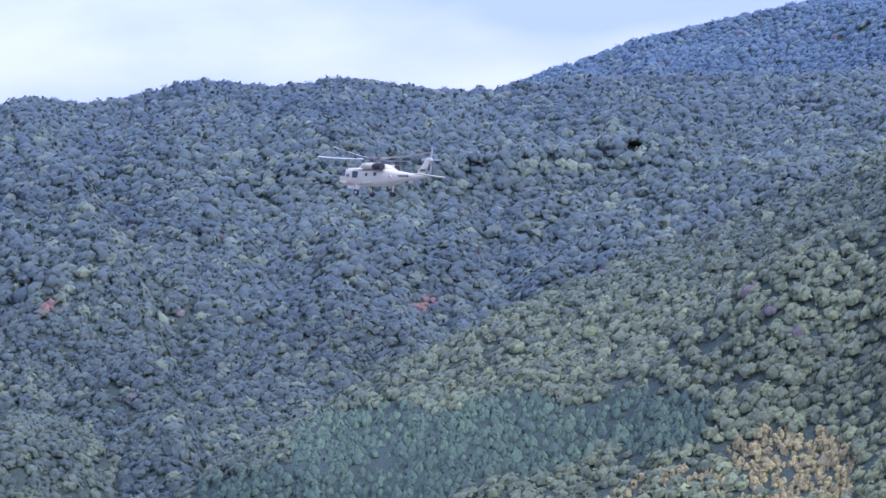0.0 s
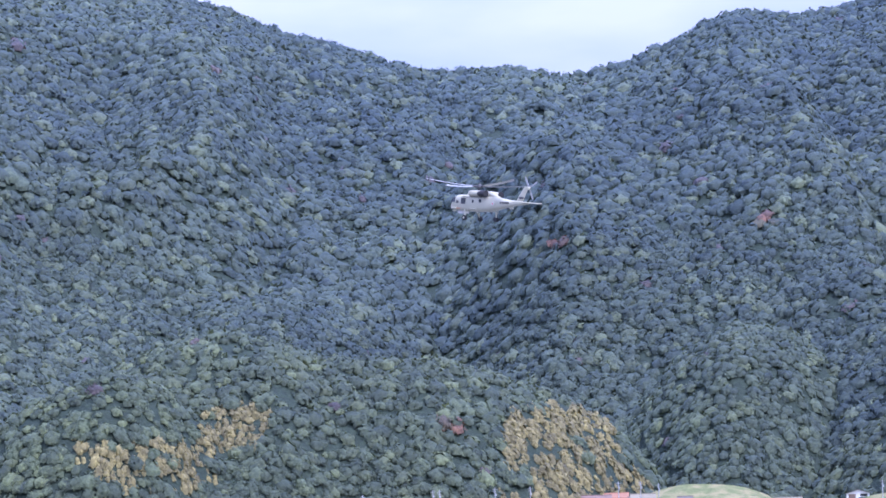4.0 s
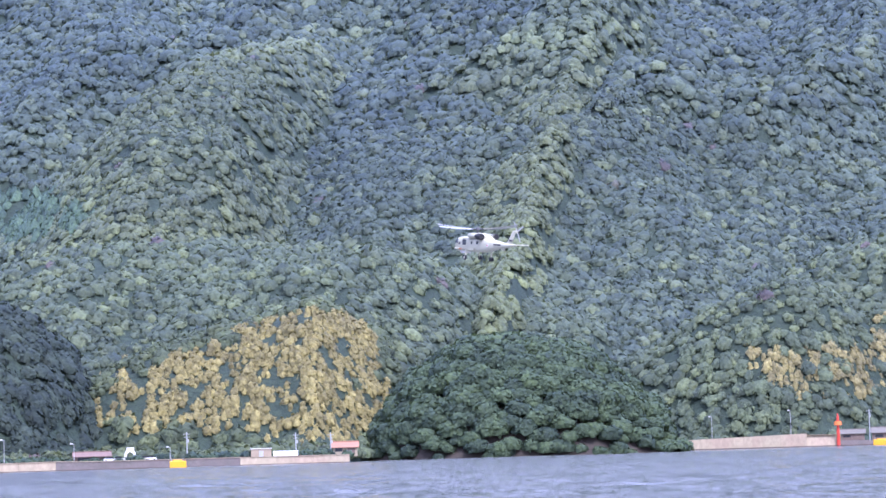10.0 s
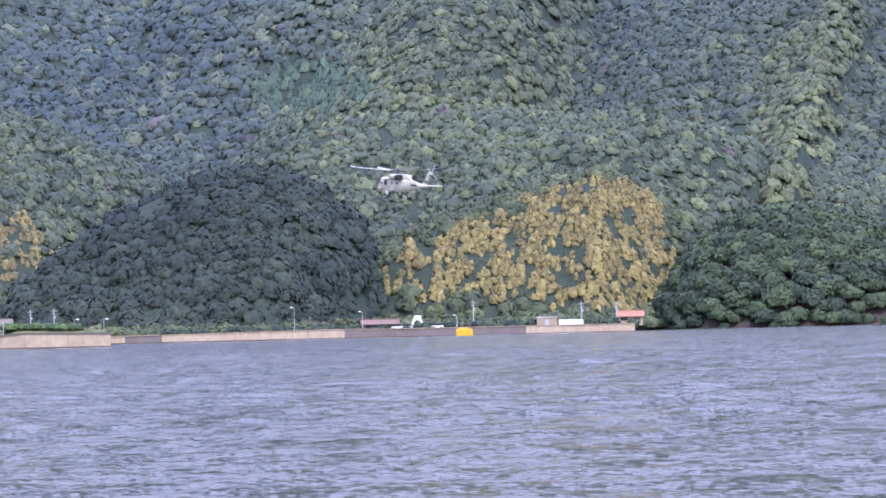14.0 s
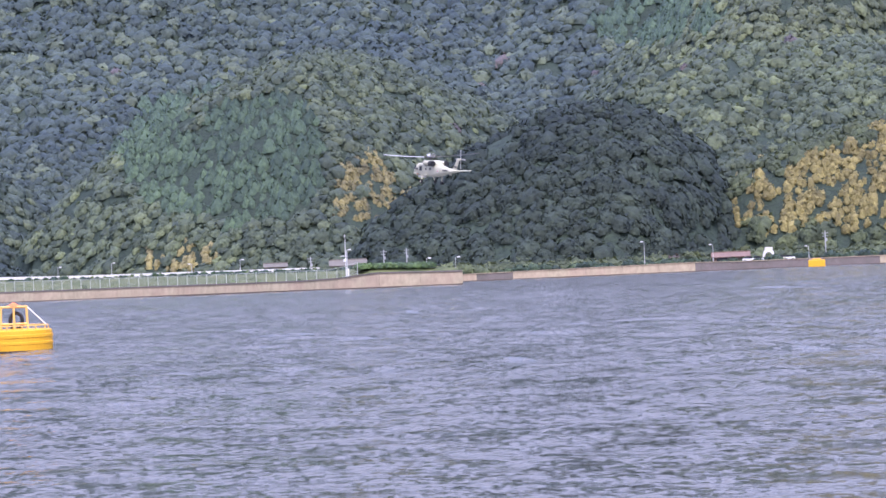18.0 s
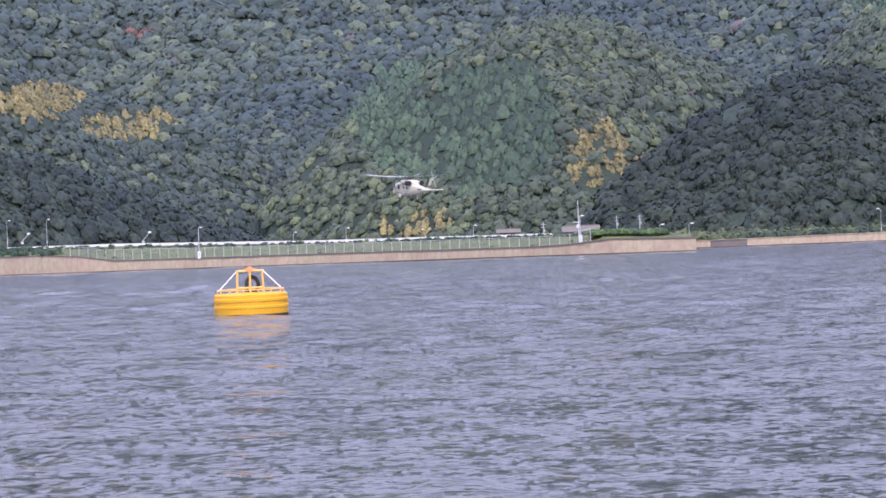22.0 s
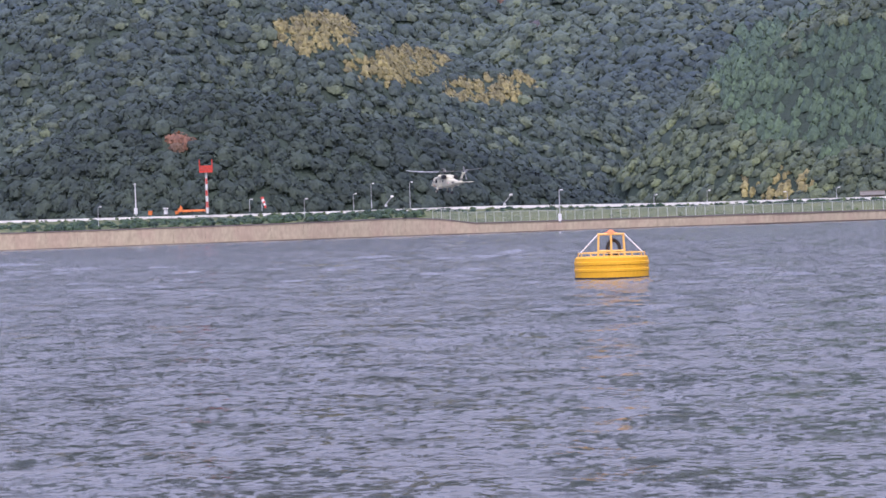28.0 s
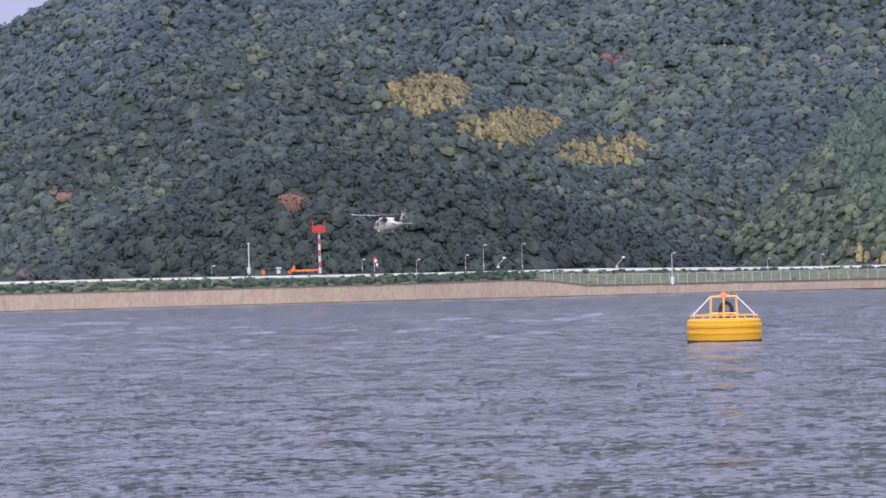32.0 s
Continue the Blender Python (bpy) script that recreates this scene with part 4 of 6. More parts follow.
# ---- mooring buoy ----
def buoy(name, m, r, label):
    """A flat drum buoy with a light frame."""
    b = thing(name, m, label, "buoy")
    k = r / 1.7
    prof = [(1.60, -0.5), (1.66, 0.0), (1.68, 0.30), (1.70, 0.32), (1.70, 0.42), (1.67, 0.44), (1.67, 0.60), (1.70, 0.62), (1.70, 0.74), (1.67, 0.76), (1.66, 0.92), (1.58, 0.97), (0.02, 1.02)]
    bm = loft(B(), [[(q * k * math.cos(t), q * k * math.sin(t), z * k) for t in [i * math.pi / 24 for i in range(48)]] for q, z in prof])
    part("drum", bm, YELLOW, b)
    part("waterline_band", loft(B(), [[(q * k * math.cos(t), q * k * math.sin(t), z * k) for t in [i * math.pi / 24 for i in range(48)]] for q, z in [(1.665, -0.3), (1.672, 0.05)]]), RUBBER, b, "dark weed band at the waterline")
    for i in range(14):
        t = i * 2 * math.pi / 14
        part("rail_post", rod(B(), (1.5 * k * math.cos(t), 1.5 * k * math.sin(t), 0.95 * k), (1.5 * k * math.cos(t), 1.5 * k * math.sin(t), 1.14 * k), 0.025), PALE_YELLOW, b)
    bm = B()
    ringv = [[bm.verts.new(((1.5 * k + 0.028 * math.cos(q)) * math.cos(t), (1.5 * k + 0.028 * math.cos(q)) * math.sin(t), 1.14 * k + 0.028 * math.sin(q))) for q in [j * math.pi / 3 for j in range(6)]] for t in [i * math.pi / 16 for i in range(32)]]
    for i in range(32):
        for j in range(6):
            bm.faces.new((ringv[i][j], ringv[(i + 1) % 32][j], ringv[(i + 1) % 32][(j + 1) % 6], ringv[i][(j + 1) % 6]))
    part("rail", bm, PALE_YELLOW, b)
    for sx in (-1, 1):
        for sy in (-1, 1):
            part("frame_post", rod(B(), (sx * 0.6 * k, sy * 0.25 * k, 0.98 * k), (sx * 0.56 * k, sy * 0.24 * k, 1.98 * k), 0.05), PALE_YELLOW, b)
            part("stay", rod(B(), (sx * 1.45 * k, sy * 0.45 * k, 1.1 * k), (sx * 0.6 * k, sy * 0.26 * k, 1.97 * k), 0.026), WHITE, b, "pale stay rod")
        part("frame_bar", rod(B(), (sx * 0.56 * k, -0.3 * k, 1.98 * k), (sx * 0.56 * k, 0.3 * k, 1.98 * k), 0.045), PALE_YELLOW, b)
        part("frame_bar", rod(B(), (-0.62 * k, sx * 0.25 * k, 1.98 * k), (0.62 * k, sx * 0.25 * k, 1.98 * k), 0.045), PALE_YELLOW, b)
        part("frame_rail", rod(B(), (-0.62 * k, sx * 0.25 * k, 1.22 * k), (0.62 * k, sx * 0.25 * k, 1.22 * k), 0.045), PALE_YELLOW, b)
    part("front_post", rod(B(), (0.0, -0.32 * k, 0.98 * k), (0, -0.28 * k, 1.98 * k), 0.05), PALE_YELLOW, b)
    part("lamp", rod(rod(B(), (0, 0, 1.98 * k), (0, 0, 2.06 * k), 0.34 * k, 0.28 * k, 16), (0, 0, 2.06 * k), (0, 0, 2.18 * k), 0.2 * k, 0.06 * k, 14), ORANGE, b, "orange light cap")
    bm = B()
    ringv = [[bm.verts.new((0.1 * k + (0.27 + 0.085 * math.cos(q)) * k * math.cos(t), 0.085 * k * math.sin(q), 1.34 * k + (0.36 + 0.085 * math.cos(q)) * k * math.sin(t))) for q in [j * math.pi / 4 for j in range(8)]] for t in [i * math.pi / 12 for i in range(24)]]
    for i in range(24):
        for j in range(8):
            bm.faces.new((ringv[i][j], ringv[i][(j + 1) % 8], ringv[(i + 1) % 24][(j + 1) % 8], ringv[(i + 1) % 24][j]))
    bmesh.ops.recalc_face_normals(bm, faces=bm.faces)
    part("mooring_ring", bm, RUBBER, b, "black mooring ring")
    return b


mooring = buoy("mooring_buoy", at(38.0, 115.0).to_track_quat("Y", "Z").to_matrix().to_4x4(), 1.72, "yellow drum mooring buoy with a light frame, floating on the bay")
mooring.matrix_world = Matrix.Translation(at(38.02, 115.5, 0.0)) @ pose(0, 0, 0, 0, 0, 38)


# ---- sea walls, air base and shore ----
def between(pts, az):
    a = [p[0] for p in pts]
    return [float(np.interp(az, a, [p[k] for p in pts])) for k in range(1, len(pts[0]))]


def seawall(name, pts, label, thick=0.7, length=9.0, mat=None, dark=(), cap=0.0, cap_mat=None):
    """A concrete wall in cast panels along (bearing, distance, top) points."""
    wall = new(name)
    tagged(wall, label, "sea wall", kind="structure")
    az = pts[0][0]
    rnd = random.Random(len(name))
    while az < pts[-1][0] - 0.02:
        d, z = between(pts, az)
        az2 = min(az + math.degrees(length / d), pts[-1][0])
        d2, z2 = between(pts, az2)
        a, b = at(az + 0.0015, d), at(az2 - 0.0015, d2)
        out = (a + b).normalized() * rnd.uniform(-0.03, 0.03)
        back = (a + b).normalized() * thick
        bm = B()
        lo = [a + out * 3 - back * 0.5, b + out * 3 - back * 0.5, b + back, a + back]
        hi = [a + out, b + out, b + back, a + back]
        loft(bm, [[(p.x, p.y, -1.2) for p in lo], [(p.x, p.y, h) for p, h in zip(hi, (z, z2, z2, z))]])
        part("panel", bm, DARK_CONCRETE if any(l < az < r for l, r in dark) else (mat or CONCRETE), wall)
        bm = B()
        lo = [q - back * 0.62 for q in (a, b)] + [q - back * 0.2 for q in (b, a)]
        loft(bm, [[(p.x, p.y, -1.2) for p in lo], [(p.x, p.y, 0.32) for p in lo]])
        part("tide_band", bm, TIDE, wall)
        if cap:
            bm = B()
            cp = [a - back * 0.25, b - back * 0.25, b + back * 1.2, a + back * 1.2]
            loft(bm, [[(p.x, p.y, h) for p, h in zip(cp, (z, z2, z2, z))], [(p.x, p.y, h + cap) for p, h in zip(cp, (z, z2, z2, z))]])
            part("coping", bm, cap_mat or CONCRETE, wall)
        az = az2
    return wall


NEAR = [(27.85, 540, 2.85), (30.24, 548, 3.35), (30.3, 549, 3.3), (30.85, 554, 2.05), (34.6, 590, 2.3), (38.9, 625, 2.5), (41.25, 645, 2.75), (42.2, 652, 4.75), (45.3, 690, 4.6), (48.0, 715, 4.75), (54.4, 760, 5.2), (66, 800, 5.4)]
seawall("wall_near", NEAR, "long weathered concrete sea wall of the air base", 0.8, 9.0, None, (), 0.3, DARK_CONCRETE)
FARW = [(15.95, 694, 2.2), (22.0, 693, 2.3), (22.05, 692, 2.6), (27.9, 690, 2.0)]
seawall("wall_far", FARW, "pale concrete sea wall along the far shore", 0.8, 10.0, None, ((18.3, 21.9), (26.7, 27.35)), 0.18)
seawall("wall_village", [(-7.3, 912, 1.9), (2.9, 915, 1.9)], "low grey stone quay in front of the village", 1.0, 12.0, DARK_CONCRETE)
seawall("wall_pier", [(4.95, 905, 4.0), (5.6, 905, 4.2), (7.6, 905, 3.7), (9.1, 905, 2.7)], "pale concrete breakwater beside the islet", 3.0, 12.0, None, (), 0.15)
seawall("wall_quay", [(2.9, 908, 1.5), (4.95, 906, 2.0)], "dark low quay beside the breakwater", 1.0, 12.0, DARK_CONCRETE)
seawall("wall_road", [(-36, 930, 1.6), (-18.3, 930, 2.4)], "long pale retaining wall of the shore road", 0.8, 14.0)

# grass platform of the air base, rising behind the wall
STRIP = [(27.9, 640, 5.0), (31.2, 650, 5.6), (36.5, 690, 6.3), (41, 720, 7.7), (45, 755, 8.1), (52, 830, 9.6), (66, 860, 10)]
pa = np.arange(27.95, 66, 0.4)
rows_ = []
for a in pa:
    dw, zw = between(NEAR, a)
    ds, zs = between(STRIP, a)
    if a < 30.2:
        rows_.append([(dw + 0.8, zw - 0.25), (dw + 5, zw + 0.8), (dw + 14, zw + 2.3 * min(1, (a - 27.9) / 0.9)), (dw + 40, zw + 1.9 * min(1, (a - 27.9) / 0.9)), (dw + 90, 4.0), (dw + 150, 3.0), (dw + 151, -2)])
    else:
        rows_.append([(dw + 0.8, zw - 0.3), (dw + 8, zw + (zs - zw) * 0.15), (dw + 40, zw + (zs - zw) * 0.6), (ds, zs - 0.75), (ds + 10, zs - 0.45), (ds + 80, zs + 0.1), (ds + 81, -2)])
co = np.array([[tuple(at(a, d, z)) for d, z in r] for a, r in zip(pa, rows_)]).reshape(-1, 3)
m_ = 7
i_ = (np.arange(len(pa) - 1)[:, None] * m_ + np.arange(m_ - 1)[None]).ravel()
field = new("ground_airfield", mesh_of("ground_airfield", co, np.stack([i_, i_ + 1, i_ + m_ + 1, i_ + m_], 1).ravel(), 4))
field.data.materials.append(GRASS)
tagged(field, "grassy platform of the air base behind the sea wall", "grass field", kind="structure")
edge = new("runway_edge")
tagged(edge, "pale concrete edge of the runway above the grass", "runway edge", kind="structure")
az = 31.1
rnd = random.Random(5)
while az < 60:
    d, z = between(STRIP, az)
    az2 = az + math.degrees(11.0 / d)
    d2, z2 = between(STRIP, az2)
    a, b = at(az + 0.002, d), at(az2 - 0.002, d2)
    back = (a + b).normalized() * 6
    bm = loft(B(), [[(p.x, p.y, -0.9 + h) for p, h in ((a, z), (b, z2), (b + back, z2), (a + back, z))], [(p.x, p.y, h) for p, h in ((a, z), (b, z2), (b + back, z2 + 0.02), (a + back, z + 0.02))]])
    part("slab", bm, PAVED, edge)
    az = az2


def shrubs(name, label, n, az0, az1, near, far, size, tint, seed, crowns=BUSHES, lift=0.2):
    r = np.random.RandomState(seed)
    a = r.uniform(az0, az1, n)
    f = r.rand(n)
    pts, sz = [], []
    for q, k in zip(a, f):
        dw, zw = between(NEAR, q)
        ds, zs = between(STRIP, q)
        g = near + (far - near) * k
        z = zw + (zs - zw) * g * 0.9 if q > 30.2 else zw + 1.0
        s = r.uniform(*size)
        pts.append(at(q, dw + (ds - dw) * g, z + s * lift))
        sz.append(s)
    t = np.array(tint) * (0.6 + 0.8 * r.rand(n))[:, None]
    return plant(name, label, crowns, np.array(pts), np.array(sz), np.full(n, 0.85), t, category="bushes")


shrubs("bushes", "low dark green bushes along the top of the sea wall", 520, 42.3, 60, 0.02, 0.5, (0.8, 2.0), (0.075, 0.115, 0.04), 11)
shrubs("grass_tufts", "tall yellow-green grass on the bank", 900, 30.6, 60, 0.05, 0.95, (0.35, 0.8), (0.14, 0.18, 0.055), 12, TUFTS)
shrubs("hedge", "dark hedge below the runway edge", 300, 30.4, 42.3, 0.5, 0.82, (0.5, 1.1), (0.060, 0.095, 0.035), 13)
shrubs("mound_grass", "thick green grass and creepers on the mound", 420, 28.55, 30.2, 0.05, 0.16, (0.7, 1.5), (0.12, 0.18, 0.045), 14)


def fence(pts, step):
    """A steel mesh fence: posts, rails and fine wires."""
    f = thing("fence", Matrix(), "tall pale green steel mesh fence on the sea wall", "fence")
    az, last = pts[0][0], None
    while az <= pts[-1][0]:
        d, lo, hi = between(pts, az)
        p = at(az, d + 0.3)
        part("post", rod(B(), (p.x, p.y, lo - 0.2), (p.x, p.y, hi), 0.075, None, 6), FENCE, f)
        if last:
            q, lo2, hi2 = last
            for k in (1.0, 0.04):
                part("rail", rod(B(), (p.x, p.y, lo + (hi - lo) * k), (q.x, q.y, lo2 + (hi2 - lo2) * k), 0.05, None, 5), FENCE, f)
            bm = B()
            for k in range(1, 9):
                u = k / 9
                rod(bm, (p.x, p.y, lo + (hi - lo) * u), (q.x, q.y, lo2 + (hi2 - lo2) * u), 0.006, None, 3)
            for k in range(1, 8):
                u = k / 8
                c, l, h = p.lerp(q, u), lo + (lo2 - lo) * u, hi + (hi2 - hi) * u
                rod(bm, (c.x, c.y, l), (c.x, c.y, h), 0.006, None, 3)
            part("mesh_panel", bm, FENCE, f)
        last = (p, lo, hi)
        az += math.degrees(step / d)
    return f


FENCE = material("pale_green_fence", (0.50, 0.52, 0.46), 0.6, 0.1, vary=0.15, size=0.8)
fence([(30.24, 548, 3.35, 5.8), (30.85, 554, 2.05, 4.45), (34.6, 590, 2.35, 4.7), (38.9, 625, 2.55, 5.2), (41.25, 645, 2.8, 5.7), (42.2, 652, 4.75, 7.4)], 2.25)


def lamp_post(az, d, z0, z1, arm=0.7, label="slim grey lamp post with a white lamp head", r=0.07):
    l = thing("lamp_post", Matrix.Translation(at(az, d, z0)) @ pose(0, 0, 0, 0, 0, az), label, "lamp post", "lamp posts")
    h = z1 - z0
    part("pole", rod(B(), (0, 0, -0.3), (0, 0, h), r * 1.2, r * 0.8, 8), STEEL, l)
    part("arm", rod(B(), (0, 0, h - 0.1), (arm, 0, h + 0.1), r * 0.5, None, 6), STEEL, l)
    part("lamp_head", box(B(), arm - 0.35, arm + 0.35, -0.2, 0.2, h - 0.08, h + 0.2, 0.06), WHITE, l, "white lamp head")
    part("control_box", box(B(), -0.16, 0.16, -0.3, -0.08, h * 0.1, h * 0.1 + 0.55, 0.03), STEEL, l)
    return l


for az, d, e0, e1 in [(49.62, 735, 0.21, 0.70), (44.96, 690, 0.17, 0.71), (43.84, 740, 0.45, 0.78), (43.43, 745, 0.45, 1.0), (42.55, 740, 0.42, 1.0), (46.2, 770, 0.5, 0.75), (28.66, 560, 0.05, 0.35), (28.0, 560, 0.0, 0.35), (35.8, 720, 0.25, 0.55), (37.0, 720, 0.25, 0.5), (32.9, 700, 0.25, 0.5)]:
    lamp_post(az, d, EYE[2] + d * math.tan(radians(e0)), EYE[2] + d * math.tan(radians(e1)))
for az, d, e0, e1 in [(39.15, 627, -0.02, 0.69), (30.47, 553, 0.0, 0.62)]:
    l = lamp_post(az, d, EYE[2] + d * math.tan(radians(e0)), EYE[2] + d * math.tan(radians(e1)), 0.6, "white lamp post with a control box beside the fence", 0.13)
    part("cabinet", box(B(), -0.4, 0.4, -0.3, 0.3, 0.1, 1.9, 0.05), WHITE, l, "white cabinet at the foot")
mast = thing("mast", Matrix.Translation(at(30.5, 556, 2.2)), "slim white signal mast beside the fence corner", "mast")
part("pole", rod(B(), (0, 0, 0), (0, 0, 10.0), 0.12, 0.05, 8), WHITE, mast)
part("cross_arm", rod(B(), (-1.3, 0, 5.2), (0.6, 0, 5.2), 0.07, None, 6), WHITE, mast)
part("beacon", box(B(), -0.5, 0.3, -0.25, 0.25, 3.9, 4.6, 0.08), WHITE, mast)

# ---- approach tower, instruments and vehicles of the air base ----
D0 = 770.0
tower = thing("approach_tower", Matrix.Translation(at(47.16, D0, 9.0)) @ pose(0, 0, 0, 0, 0, 47), "red and white banded steel approach tower with a red head", "tower")
for k in range(7):
    part("band", rod(B(), (0, 0, k * 1.78), (0, 0, (k + 1) * 1.78), 0.45 - k * 0.012, 0.44 - k * 0.012, 12), (WHITE, RED)[k % 2 if k else 0], tower)
bm = B()
for x in (-1.9, 1.9):
    for y in (-0.9, 0.9):
        rod(bm, (x, y, 12.6), (x, y, 16.4), 0.16, None, 6)
    rod(bm, (x, -0.9, 15.3), (x, 0.9, 15.3), 0.12, None, 6)
part("head_frame", bm, RED, tower)
for z in (12.9, 13.4, 13.9, 14.4):
    for y in (-0.9, 0.9):
        part("head_rail", box(B(), -1.9, 1.9, y - 0.06, y + 0.06, z - 0.17, z + 0.17), RED, tower)
part("platform", box(B(), -2.0, 2.0, -1.1, 1.1, 12.45, 12.65, 0.03), RED, tower)
part("ladder", rod(rod(B(), (-0.25, -0.55, 0), (-0.25, -0.55, 12.5), 0.04, None, 5), (0.25, -0.55, 0), (0.25, -0.55, 12.5), 0.04, None, 5), STEEL, tower)
pole = thing("sensor_pole", Matrix.Translation(at(48.77, D0, 9.2)), "white instrument pole with a cabinet", "pole")
part("pole", rod(B(), (0, 0, 0), (0, 0, 9.7), 0.2, 0.12, 8), WHITE, pole)
part("cabinet", box(B(), -0.55, 0.35, -0.35, 0.35, 0.4, 2.2, 0.05), WHITE, pole)
part("cross_arm", box(B(), -0.5, 0.5, -0.1, 0.1, 9.3, 9.65, 0.03), WHITE, pole)
meter = thing("weather_sensor", Matrix.Translation(at(48.1, D0, 9.2)), "white weather instrument on a stand", "instrument")
part("stand", box(B(), -0.45, 0.45, -0.4, 0.4, 0, 1.2, 0.05), WHITE, meter)
part("sensor_head", box(B(), -0.95, 0.95, -0.3, 0.3, 1.5, 1.95, 0.08), WHITE, meter)
part("stem", rod(B(), (0, 0, 1.1), (0, 0, 1.6), 0.15), STEEL, meter)
truck = thing("crash_barrier_cart", Matrix.Translation(at(47.5, D0, 9.15)) @ pose(0, 0, 0, 0, 0, 47), "long low orange airfield cart with a raised cab", "cart")
part("bed", box(B(), -3.4, 4.0, -0.6, 0.6, 0.45, 1.15, 0.08), ORANGE, truck)
part("cab", loft(B(), [[(-4.2, y, 0.5), (-3.0, y, 0.5), (-3.0, y, 1.9), (-3.5, y, 2.7), (-3.9, y, 1.6), (-4.4, y, 1.4)] for y in (-0.6, 0.6)]), ORANGE, truck)
for x in (-3.3, 0.0, 3.2):
    for y in (-0.62, 0.62):
        part("wheel", rod(B(), (x, y - 0.1, 0.3), (x, y + 0.1, 0.3), 0.3, None, 12), RUBBER, truck)
for az, s in [(48.45, 1.0), (47.85, 0.8)]:
    box_ = thing("equipment_box", Matrix.Translation(at(az, D0, 9.1)), "small rusty equipment box by the runway", "box", "equipment boxes")
    part("body", box(B(), -0.5 * s, 0.5 * s, -0.4, 0.4, 0, 1.3 * s, 0.05), ORANGE, box_)
    part("lid", box(B(), -0.55 * s, 0.55 * s, -0.45, 0.45, 1.3 * s, 1.4 * s, 0.02), STEEL, box_)
sock = thing("windsock", Matrix.Translation(at(45.92, D0, 9.0)), "red and white windsock hanging on a pole", "windsock")
part("pole", rod(B(), (0, 0, 0), (0, 0, 4.4), 0.09, 0.07, 8), STEEL, sock)
for k in range(5):
    a, b = Vector((0.15, 0, 4.2)) + Vector((0.28, 0, -0.62)) * k, Vector((0.15, 0, 4.2)) + Vector((0.28, 0, -0.62)) * (k + 1)
    part("sock_band", rod(B(), a, b, 0.48 - k * 0.05, 0.44 - k * 0.05, 10), (RED, WHITE)[k % 2], sock)
for az, d, e in [(43.1, 745, 0.5), (40.4, 700, 0.42)]:
    sg = thing("signal_arm", Matrix.Translation(at(az, d, EYE[2] + d * math.tan(radians(e)) - 0.4)) @ pose(0, 0, 0, 0, 0, az), "small slanted signal arm by the runway", "signal", "signals")
    part("base", box(B(), -0.4, 0.4, -0.3, 0.3, 0, 0.6, 0.05), STEEL, sg)
    part("arm", rod(B(), (-0.3, 0, 0.5), (1.9, 0, 2.9), 0.11, 0.09, 6), STEEL, sg)
    part("head", box(B(), 1.4, 2.3, -0.2, 0.2, 2.7, 3.2, 0.08), WHITE, sg)


# ---- houses ----
TILE_GREY = material("grey_roof_tiles", (0.155, 0.14, 0.11), 0.55, vary=0.25, size=1.5, bump=0.3)
TILE_PALE = material("pale_roof", (0.26, 0.23, 0.155), 0.6, vary=0.2, size=1.5, bump=0.2)
TILE_RED = material("orange_roof_tiles", (0.34, 0.17, 0.10), 0.6, vary=0.25, size=1.5, bump=0.3)
TILE_BROWN = material("brown_roof", (0.20, 0.13, 0.10), 0.6, vary=0.25, size=1.5, bump=0.3)
PLASTER = material("pale_plaster", (0.43, 0.385, 0.27), 0.8, vary=0.15, size=2.0)
CREAM = material("cream_wall", (0.56, 0.505, 0.36), 0.8, vary=0.12, size=2.0)
BOARDS = material("weathered_boards", (0.19, 0.14, 0.11), 0.85, vary=0.3, size=1.0, stretch=(4, 4, 0.5))
TAN = material("tan_wall", (0.39, 0.325, 0.215), 0.8, vary=0.2, size=2.0)


